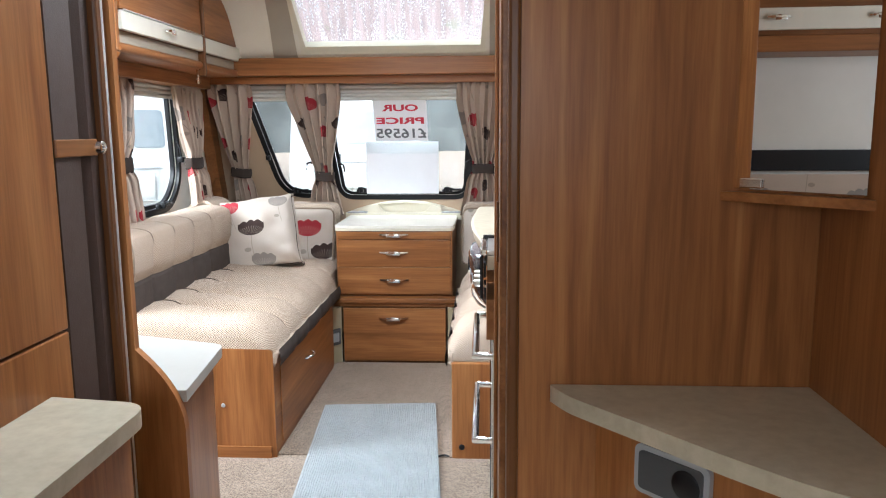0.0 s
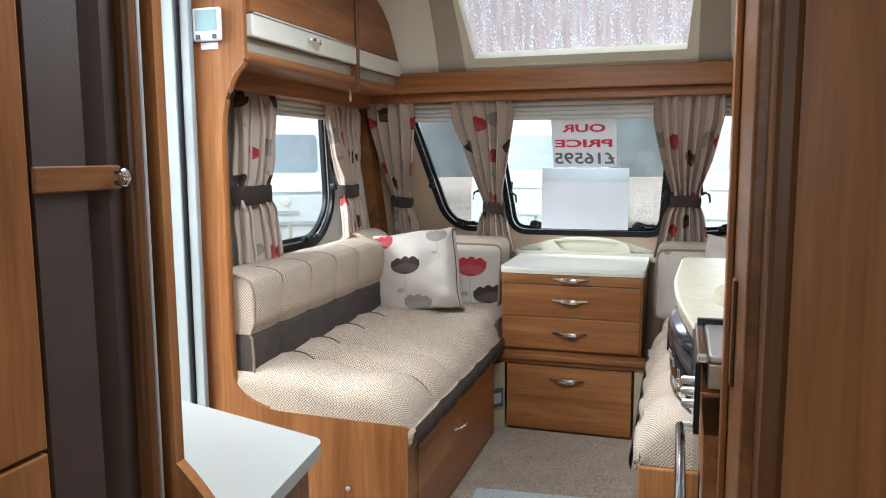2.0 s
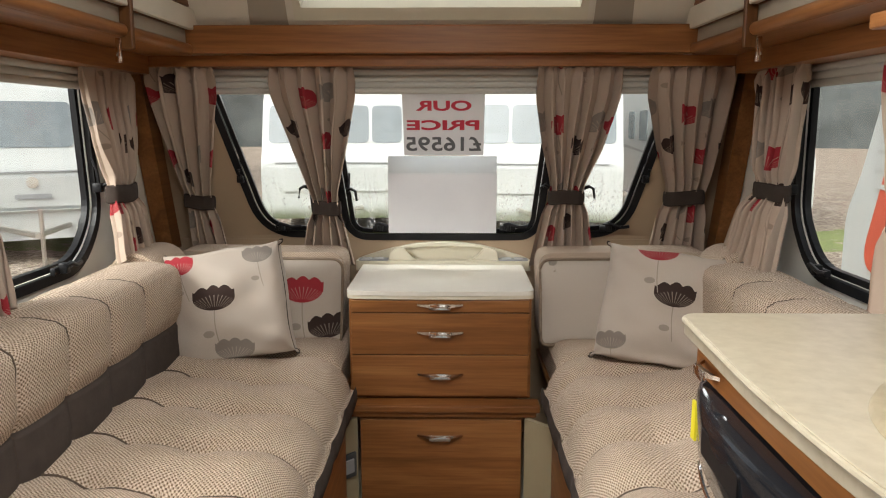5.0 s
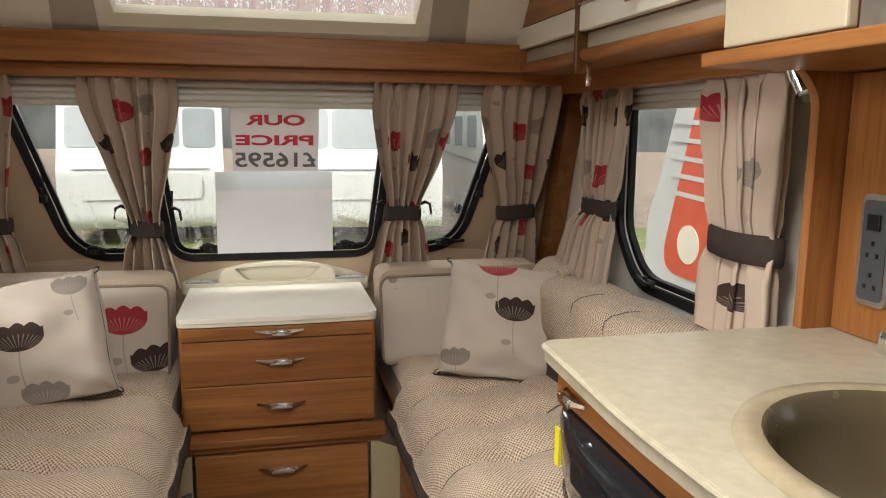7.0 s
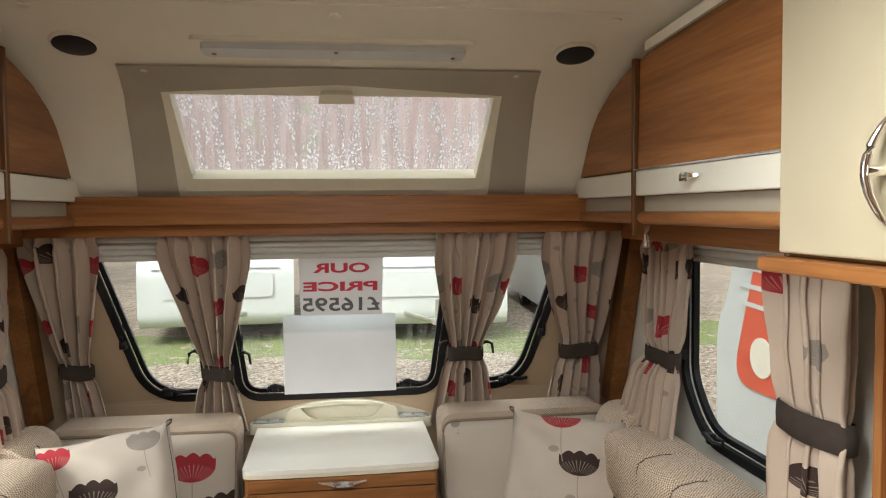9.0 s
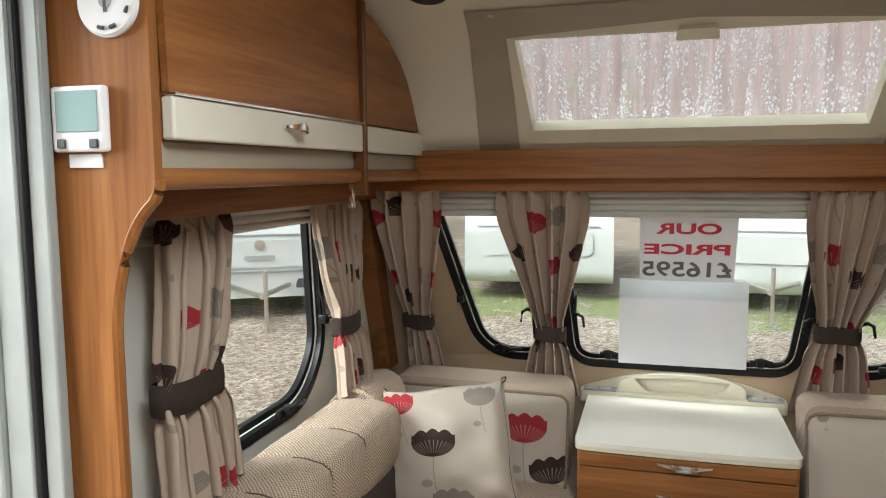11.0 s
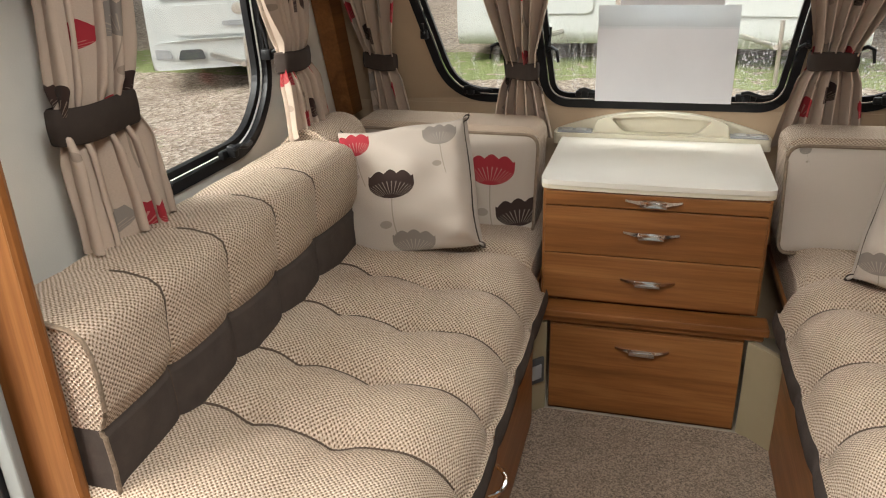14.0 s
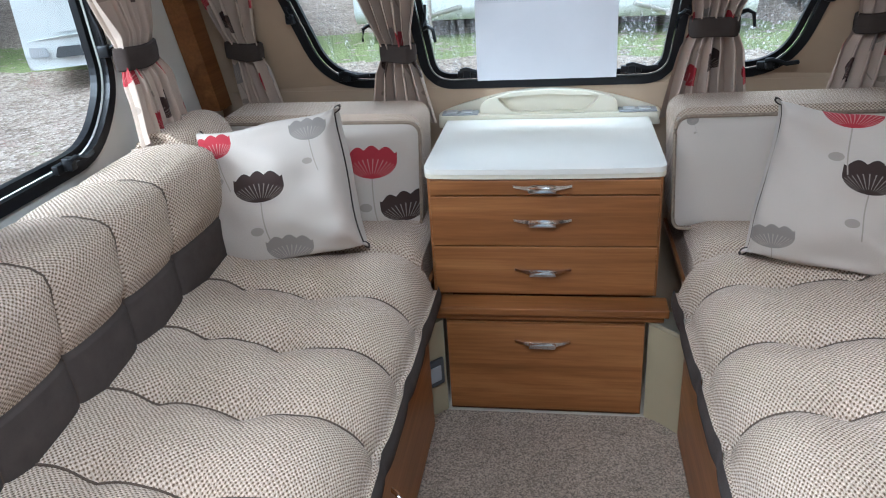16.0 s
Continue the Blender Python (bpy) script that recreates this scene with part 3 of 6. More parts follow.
for parent, x, z in ((F1, -0.735, 1.02), (F3, 0.735, 1.02)):
    stay(parent, pose(x, lean(z) + 0.004, z))


def hook(parent, x, z, sx):
    """A black curtain hook arm beside a tie band."""
    y = lean(z)
    c = tube([(x, y + 0.01, z + 0.06), (x, y - 0.01, z + 0.02), (x, y - 0.03, z)], 0.006, 8)
    tube([(x, y - 0.03, z), (x + sx * 0.015, y - 0.045, z + 0.008), (x + sx * 0.03, y - 0.05, z), (x + sx * 0.035, y - 0.05, z - 0.035)], [0.007, 0.006, 0.0055, 0.004], 8, c)
    part("hook", c, BLACK, parent, True, "black hook arm")


for parent, x, z, sx in ((F1, -0.485, 0.985, -1), (F2, -0.345, 0.975, 1), (F2, 0.385, 0.99, -1), (F3, 0.515, 0.985, 1)):
    hook(parent, x, z, sx)
for parent, sx in ((WL, -1), (WR, 1)):
    for y, z in ((3.80, 1.30), (3.795, 1.03)):
        stay(parent, pose(sx * 1.035, y + (0.045 if sx < 0 else 0.0), z, 0, 0, -90 * sx))
    for y in (3.6, 3.25):
        clasp(parent, pose(sx * 1.042, y, 0.822, 0, 0, -90 * sx))


def blind(name, p0, p1, inward, label):
    """A ridged blind cassette from p0 to p1, its front facing inward."""
    b = thing(name, label, "blind", p0)
    a, e, n = Vector(p0), Vector(p1), Vector(inward)
    for k in range(4):
        bm = tube([a + n * (0.004 * (3 - k)) + Vector((0, 0, -0.02 * k)), e + n * (0.004 * (3 - k)) + Vector((0, 0, -0.02 * k))], 0.0115, 10)
        part("slat", bm, BLIND, b, True)
    return b


blind("blind", (-0.83, 4.175, 1.385), (0.83, 4.175, 1.385), (0, -1, 0), "grey ridged roller blind cassette above the front windows")
blind("blind", (-1.035, 3.0, 1.385), (-1.035, 3.86, 1.385), (1, 0, 0), "grey ridged roller blind cassette above the side window")
blind("blind", (1.035, 3.0, 1.385), (1.035, 3.86, 1.385), (-1, 0, 0), "grey ridged roller blind cassette above the side window")

# ---- shelf over the front windows ----
shelf = thing("front_shelf", "cherry wood shelf along the front above the windows", "shelf", (0, 4.0, 1.45))
part("fascia", box(-0.80, 0.80, 4.0, 4.02, 1.432, 1.518, 0.005), WOOD_X, shelf)
part("shelf_board", box(-0.80, 0.80, 4.0205, 4.20, 1.495, 1.512, 0.002), WOOD_X, shelf)
part("pelmet", box(-1.04, 1.04, 4.055, 4.19, 1.396, 1.4315, 0.003), WOOD_X, shelf, False, "darker pelmet board")

# ---- overhead lockers ----


def chrome_handle(parent, m, length=0.10, rise=0.022):
    """A chrome bow handle with a square thumb catch."""
    pts = []
    for k in range(13):
        s = k / 12
        pts.append((-length / 2 + length * s, -0.004 - rise * math.sin(math.pi * s) ** 0.8, 0))
    h = bmesh.new()
    for a, b in ((0.0035, 0.0065),):
        prev = None
        for k, (x, y, z) in enumerate(pts):
            w = b * (0.45 + 0.75 * math.sin(math.pi * k / 12) ** 2)
            sq = [h.verts.new((x, y + dy, z + dz)) for dy, dz in ((-a, -w), (a, -w), (a, w), (-a, w))]
            if prev:
                for i in range(4):
                    h.faces.new((prev[i], prev[(i + 1) % 4], sq[(i + 1) % 4], sq[i]))
            else:
                h.faces.new(sq)
            prev = sq
        h.faces.new(prev[::-1])
    ob = part("handle", turned(h, m), CHROME, parent, True, "chrome bow handle")
    c = box(-0.24 * length, 0.24 * length, -rise - 0.0075, -rise - 0.001, -0.013, 0.005, 0.003)
    part("thumb_catch", turned(c, m), CHROME, ob, True, "chrome thumb catch")


def locker(sx, y0):
    side = "west" if sx < 0 else "east"
    lk = thing("overhead_locker", "cherry wood overhead locker with a pale band and chrome handle", "locker", (sx * 0.9, 3.3, 1.4))
    prof = [(y0, 1.502), (4.075, 1.502), (4.07, 1.575), (4.0, 1.645), (3.93, 1.70), (3.84, 1.765), (3.74, 1.812), (3.62, 1.845), (3.5, 1.865), (3.2, 1.89), (y0, 1.90)]
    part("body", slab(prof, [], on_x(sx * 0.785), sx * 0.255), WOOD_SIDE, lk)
    door = [(y0 + 0.03, 1.572), (3.525, 1.572), (3.525, 1.852), (3.2, 1.868), (y0 + 0.03, 1.872)]

    def bowed(u, v, d):
        return (sx * (0.776 - 0.012 * math.sin(math.pi * (v - 1.50) / 0.37)) + d, u, v)
    d = part("door", slab(door, [], bowed, sx * 0.012), WOOD_Y, lk)
    fr = [(3.548, 1.572), (4.05, 1.572), (4.0, 1.628), (3.93, 1.685), (3.84, 1.752), (3.74, 1.80), (3.62, 1.834), (3.548, 1.842)]
    part("corner_panel", slab(fr, [], on_x(sx * 0.774), sx * 0.009), WOOD_Y, lk)
    part("band", box(min(sx * 0.762, sx * 0.784), max(sx * 0.762, sx * 0.784), y0 + 0.03, 3.525, 1.503, 1.566, 0.004), BAND, lk, False, "pale cream band")
    part("trim", box(min(sx * 0.758, sx * 0.78), max(sx * 0.758, sx * 0.78), y0 + 0.03, 3.525, 1.5665, 1.5712, 0.001), CHROME, lk, False, "thin bright trim")
    part("band", box(min(sx * 0.764, sx * 0.784), max(sx * 0.764, sx * 0.784), 3.548, 4.055, 1.503, 1.566, 0.004), BAND, lk, False, "pale cream band")
    part("recess", box(min(sx * 0.79, sx * 0.82), max(sx * 0.79, sx * 0.82), y0 + 0.02, 4.06, 1.462, 1.5015, 0.001), TAUPE, lk, False, "taupe recess strip")
    part("rail", tube([(sx * 0.785, y0, 1.446), (sx * 0.785, 4.0, 1.446)], 0.0165, 12), WOOD_Y, lk, True, "rounded bottom rail")
    part("base", box(min(sx * 0.79, sx * 1.045), max(sx * 0.79, sx * 1.045), y0, 4.05, 1.43, 1.4615, 0.002), WOOD_Y, lk)
    part("pelmet", box(min(sx * 0.93, sx * 1.045), max(sx * 0.93, sx * 1.045), y0, 4.05, 1.372, 1.4295, 0.002), WOOD_Y, lk, False, "darker pelmet board")
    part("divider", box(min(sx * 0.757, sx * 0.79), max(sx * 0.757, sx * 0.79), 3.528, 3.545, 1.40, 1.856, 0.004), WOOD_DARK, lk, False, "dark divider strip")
    part("top_trim", slab([(y0, 1.902), (3.5, 1.868), (3.5, 1.892), (y0, 1.93)], [], on_x(sx * 0.775), sx * 0.2), CEILING, lk, False, "cream top trim")
    chrome_handle(d, pose(sx * 0.762, 3.16 if sx < 0 else 3.2, 1.540, 0, 0, 90 if sx < 0 else -90), 0.075, 0.02)
    cat = box(-0.006, 0.006, -0.006, 0.006, -0.05, 0.0, 0.002)
    tube([(0, 0, -0.045), (0, 0.0, -0.06)], 0.009, 10, cat)
    part("catch", turned(cat, pose(sx * 0.80, 3.54, 1.428)), CHROME, lk, True, "small chrome catch")
    return lk


locker(-1, 2.762)
locker(1, 2.842)


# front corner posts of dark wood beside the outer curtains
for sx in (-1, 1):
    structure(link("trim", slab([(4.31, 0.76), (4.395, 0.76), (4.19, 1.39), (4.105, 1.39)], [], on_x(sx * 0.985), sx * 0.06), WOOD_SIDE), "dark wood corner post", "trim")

# ---- end panel between door and lounge ----
loop = rounded([(-1.046, 0.0), (-0.285, 0.0), (-0.285, 0.405), (-0.74, 0.412), (-0.842, 0.47), (-0.846, 1.28), (-0.80, 1.395), (-0.762, 1.425), (-0.762, 1.90), (-1.046, 1.93)], [0, 0.0, 0.02, 0.06, 0.06, 0.07, 0.04, 0.02, 0.02, 0])
endp = thing("end_panel", "full-height cherry wood panel with an arched cut-out beside the door", "panel", (-0.9, 2.75, 0))
part("board", slab(loop, [], on_y(2.742), 0.018), WOOD_Z, endp)
arch = [p for p in loop if -0.86 < p[0] < -0.70 and 0.405 < p[1] < 1.45]
part("edge_bead", tube([(u, 2.751, v) for u, v in arch], 0.0098, 8), WOOD_Z, endp, True, "rounded lighter edge")
part("base_strip", box(-1.0, -0.30, 2.7345, 2.7415, 0.004, 0.05, 0.002), WOOD_X, endp)
# door frame strips
jamb = thing("door_frame", "grey and white aluminium frame of the entrance door", "door frame", (-1.04, 2.74, 0))
part("frame_strip", box(-0.9525, -0.92, 2.715, 2.7335, 0.0, 1.82, 0.004), FRAME_GREY, jamb)
part("seal", box(-0.9645, -0.953, 2.708, 2.7335, 0.0, 1.81, 0.003), RUBBER, jamb, False, "black seal")
part("frame_strip", box(-1.0105, -0.965, 2.706, 2.7335, 0.0, 1.81, 0.004), FRAME_GREY, jamb)
part("frame_strip", box(-1.045, -1.011, 2.698, 2.802, 0.0, 1.81, 0.006), FRAME_GREY, jamb)
part("frame_strip", box(-1.12, -1.01, 2.085, 2.115, 0.0, 1.82, 0.006), ALU, jamb)
part("sill", box(-1.12, -1.0, 2.116, 2.697, 0.0, 0.02, 0.004), ALU, jamb)
part("head", box(-1.12, -1.0, 2.116, 2.697, 1.78, 1.82, 0.004), ALU, jamb)

# ---- benches ----
SEAM = mottled("dark_seam_cord", (0.11, 0.08, 0.06), 0.9, 0.2, 200)
TUFTS = (0.525, 0.688)


def steps(y0, y1, marks, n):
    """Even steps from y0 to y1 with the marks among them, and a close pair beside each mark."""
    ys = [y0 + (y1 - y0) * k / n for k in range(n + 1)]
    gap = (y1 - y0) / n
    ys = [y for y in ys if all(abs(y - m) > gap * 0.9 for m in marks)]
    for m in marks:
        ys += [m - gap * 0.45, m, m + gap * 0.45]
    return sorted(ys)


def pad(y, marks):
    """0 at a mark, 1 midway between two marks: the swell of stuffed cloth."""
    for p, q in zip(marks, marks[1:]):
        if p <= y <= q:
            k = (y - p) / (q - p)
            return (4 * k * (1 - k)) ** 0.7
    return 0.0


def seat_cushion(sx, x_in, y0, y1, top, seams):
    """Seat along the wall: swelling pads between cross seams, pulled down at two rows of tufts."""
    width = 0.99 - x_in
    bounds = [y0 - 0.03, *seams, y1 + 0.05]
    ys = steps(y0, y1, seams, 110)
    columns = [x_in - 0.05, *TUFTS, 1.0]

    def edge_drop(x):
        e = min(1.0, max(0.0, (x - x_in) / 0.125))
        return 0.10 * (1 - math.sqrt(max(0.0, 1 - (1 - e) ** 2)))

    def end_drop(y):
        e = min(1.0, (y - y0) / 0.05)
        return 0.04 * (1 - math.sqrt(max(0.0, 1 - (1 - e) ** 2)))

    def z_at(x, y):
        z = top - edge_drop(x) - end_drop(y) + 0.034 * min(1.0, max(0.0, (x - 0.42) / 0.30))
        deep = 0.032 - 0.022 * min(1.0, max(0.0, (x - 0.60) / 0.14))
        z -= deep * (1 - pad(y, bounds)) + 0.007 * (1 - pad(x, columns))
        for s in seams:
            for tx in TUFTS:
                r = math.hypot((x - tx) / 0.040, (y - s) / 0.034)
                z -= 0.013 * math.exp(-r * r) + 0.006 * math.exp(-r * 3.0)
        z += 0.010 * math.exp(-((x - 0.41) / 0.08) ** 2)
        z += 0.003 * noise.noise(Vector((x * 7, y * 7, sx * 3.0))) + 0.0012 * noise.noise(Vector((x * 22, y * 22, sx * 5.0)))
        return z

    nu, nv = 72, len(ys) - 1
    bottom = top - 0.134

    def place(s, t):
        y = ys[round(t * nv)]
        wave = 0.014 * (1 - pad(y, bounds))
        if s < 0.12:
            k = s / 0.12
            return (sx * (x_in - 0.014 * math.sin(math.pi * k) ** 0.8 + wave), y, bottom + 0.03 + (z_at(x_in, y) - bottom - 0.03) * k)
        k = (s - 0.12) / 0.88
        x = x_in + width * (k ** 1.25)
        return (sx * (x + wave * (1 - k) ** 6), y, z_at(x, y))

    def uv(s, t):
        x = x_in + width * max(0.0, (s - 0.12) / 0.88) ** 1.25
        u = 0.05 * s / 0.12 - 0.15 if s < 0.12 else x - x_in - edge_drop(x)
        y = ys[round(t * nv)]
        return (u, y - y0 - end_drop(y))
    bm = sheet(nu, nv, place, uv)
    # the end face towards the kitchen
    layer = bm.loops.layers.uv.active
    prev = None
    for i in range(nu + 1):
        p = Vector(place(i / nu, 0))
        a, b = bm.verts.new(p), bm.verts.new((p.x, p.y + 0.004, bottom))
        if prev:
            f = bm.faces.new((prev[0], a, b, prev[1]))
            f.smooth = True
            for lp in f.loops:
                lp[layer].uv = (abs(lp.vert.co.x), lp.vert.co.z)
        prev = (a, b)
    bmesh.ops.remove_doubles(bm, verts=bm.verts, dist=0.0004)
    return bm, z_at


BACK_SEAMS = [2.952, 3.152, 3.352, 3.555]


def back_cushion(sx, y0, y1):
    """Back cushion against the wall: upright stuffed pads between seams, flat on top, a suede band at the foot."""
    prof = [(0.800, 0.465), (0.790, 0.50), (0.788, 0.56), (0.792, 0.615), (0.790, 0.63), (0.781, 0.67), (0.779, 0.725), (0.782, 0.762), (0.791, 0.785), (0.812, 0.798), (0.855, 0.806), (0.915, 0.806), (0.985, 0.795)]
    segs = 4
    fine = []
    for a, b in zip(prof, prof[1:]):
        for k in range(segs):
            fine.append((a[0] + (b[0] - a[0]) * k / segs, a[1] + (b[1] - a[1]) * k / segs))
    fine.append(prof[-1])
    run = [0.0]
    for a, b in zip(fine, fine[1:]):
        run.append(run[-1] + math.dist(a, b))
    bounds = [y0 - 0.10, *BACK_SEAMS, y1 + 0.06]
    ys = steps(y0, y1, BACK_SEAMS, 90)
    n, m = len(fine) - 1, len(ys) - 1

    def point(x, z, y):
        swell = 1 - pad(y, bounds) ** 0.6
        inset = 0.020 * swell
        if z > 0.62 and z < 0.66:
            inset += 0.007 * (1 - abs(z - 0.632) / 0.03) if abs(z - 0.632) < 0.03 else 0.0
        tip = min(1.0, max(0.0, (z - 0.72) / 0.075))
        rough = 0.002 * noise.noise(Vector((x * 8, y * 8, z * 8)))
        return (sx * (x - 0.010 + inset * (1 - tip * 0.75) + rough), y, z + 0.005 * tip - inset * tip * 0.35)

    def place(s, t):
        x, z = fine[round(s * n)]
        return point(x, z, ys[round(t * m)])

    band = round(n * 4 / 12)
    low = sheet(band, m, lambda s, t: place(s * band / n, t), lambda s, t: (run[round(s * band)], ys[round(t * m)]))
    high = sheet(n - band, m, lambda s, t: place((band + s * (n - band)) / n, t), lambda s, t: (run[band + round(s * (n - band))], ys[round(t * m)]))
    layer = high.loops.layers.uv.active
    # end faces, the suede band going round the corner
    for t in (0.0, 1.0):
        for sheet_bm, i0, i1 in ((low, 0, band), (high, band, n)):
            lay = sheet_bm.loops.layers.uv.active
            vs = [sheet_bm.verts.new(place(i / n, t)) for i in range(i0, i1 + 1)]
            back = [sheet_bm.verts.new((sx * 0.99, vs[0].co.y, z)) for z in (vs[-1].co.z, vs[0].co.z)]
            f = sheet_bm.faces.new(vs + back)
            for lp in f.loops:
                lp[lay].uv = (lp.vert.co.x, lp.vert.co.z)
    cords = [[tuple(Vector(point(x, z, y)) + Vector((-sx * 0.0006, 0, 0.0006))) for x, z in fine[2:-6]] for y in BACK_SEAMS]
    rim = [tuple(Vector(point(x, z, y0)) + Vector((-sx * 0.001, -0.001, 0))) for x, z in fine]
    return low, high, cords, rim


def bench(sx, x_in, y0, seams):
    side = "beside the door" if sx < 0 else "next to the kitchen"
    b = thing("bench", "cherry wood bench base with a flap " + side, "bench", (sx * 0.7, 3.3, 0))
    front_ = sx * (x_in + 0.012)
    lo, hi = sorted((front_, front_ + sx * 0.018))
    panel = part("front_panel", box(lo, hi, y0 + 0.022, 3.80, 0.0, 0.352, 0.002), WOOD_Y, b)
    lo2, hi2 = sorted((front_ - sx * 0.004, front_ - sx * 0.0005))
    flap = part("flap", box(lo2, hi2, y0 + 0.10, 3.66, 0.03, 0.335, 0.001), WOOD_Y, b)
    h = tube([(0, 0, 0.05)] + [(0, -0.026 * math.sin(math.pi * k / 10) ** 0.6, 0.05 - 0.1 * k / 10) for k in range(1, 10)] + [(0, 0, -0.05)], 0.0055, 8)
    part("handle", turned(h, pose(front_ - sx * 0.004, 3.25, 0.235, 0, 90, 90 * -sx)), CHROME, flap, True, "chrome bow handle")
    if sx > 0:
        part("end_panel", box(x_in + 0.005, 1.04, y0, y0 + 0.018, 0.0, 0.36, 0.006), WOOD_Z, b)
    part("deck", box(min(sx * (x_in + 0.03), sx * 1.045), max(sx * (x_in + 0.03), sx * 1.045), y0 + 0.02, 4.44, 0.335, 0.3515, 0.001), WOOD_Y, b)
    c = thing("seat_cushion", "tufted beige tweed seat cushion with a grey suede edge", "cushion", (sx * 0.65, 3.3, 0.36))
    top_bm, z_at = seat_cushion(sx, x_in, y0 + 0.005, 3.86, 0.496, seams)
    part("tweed_top", top_bm, TWEED, c)
    edge = sheet(6, 90, lambda s, t: (sx * (x_in - 0.013 - 0.006 * math.sin(math.pi * s) + 0.006 * sum(math.exp(-((y0 + 0.012 + (3.85 - y0) * t - q) / 0.03) ** 2) for q in seams)), y0 + 0.012 + (3.85 - y0) * t, 0.340 + 0.062 * s))
    part("suede_edge", edge, SUEDE, c, False, "grey suede edge")
    for q in seams:
        for tx in TUFTS:
            bt = bmesh.new()
            bmesh.ops.create_uvsphere(bt, u_segments=10, v_segments=6, radius=0.006)
            turned(bt, pose(sx * tx, q, z_at(tx, q) + 0.001) @ Matrix.Diagonal((1, 1, 0.5, 1)))
            part("tuft_button", bt, TWEED_SIDE, c, True)
        xs = [x_in + 0.016 + (0.80 - x_in - 0.016) * i / 30 for i in range(31)]
        part("seam_cord", tube([(sx * (x + 0.014 * max(0.0, 1 - (x - x_in) / 0.15) ** 3), q, z_at(x, q) + 0.0022) for x in xs], 0.0026, 6), SEAM, c, True)
    # corner seat beside the chest, under the pillows
    f = thing("corner_cushion", "beige tweed corner seat cushion under the scatter pillows", "cushion", (sx * 0.65, 4.1, 0.36))

    def corner(s, t):
        x = x_in + 0.035 + (0.99 - x_in - 0.035) * s
        y = 3.862 + 0.55 * t
        e1, e2 = min(1, t / 0.12), min(1, s / 0.12)
        z = 0.505 - 0.06 * (1 - math.sqrt(1 - (1 - e1) ** 2)) - 0.05 * (1 - math.sqrt(1 - (1 - e2) ** 2)) + 0.004 * noise.noise(Vector((x * 5, y * 5, 1)))
        return (sx * x, y, z)
    cb = sheet(36, 36, corner, lambda s, t: (0.6 * s, 0.55 * t))
    lay = cb.loops.layers.uv.active
    prev = None
    for i in range(37):
        p = Vector(corner(0, i / 36))
        pa, pb = cb.verts.new(p), cb.verts.new((p.x + sx * 0.004, p.y, 0.352))
        if prev:
            fc = cb.faces.new((prev[0], pa, pb, prev[1]))
            for lp in fc.loops:
                lp[lay].uv = (lp.vert.co.z, lp.vert.co.y)
        prev = (pa, pb)
    part("tweed_top", cb, TWEED, f)
    k = thing("back_cushion", "beige tweed back cushion with a grey suede band along the wall", "cushion", (sx * 0.88, 3.3, 0.46))
    low, high, cords, rim = back_cushion(sx, y0 + 0.024, 3.80)
    part("suede_band", low, SUEDE, k, False, "grey suede band")
    part("tweed_cover", high, TWEED, k)
    for cord in cords:
        part("seam_cord", tube(cord, 0.0028, 6), SEAM, k, True)
    part("piping", tube(rim, 0.004, 6), TWEED_SIDE, k, True)
    return b


bench(-1, 0.278, 2.738, [3.005, 3.213, 3.436, 3.655])
bench(1, 0.335, 2.76, [3.06, 3.28, 3.50, 3.745])


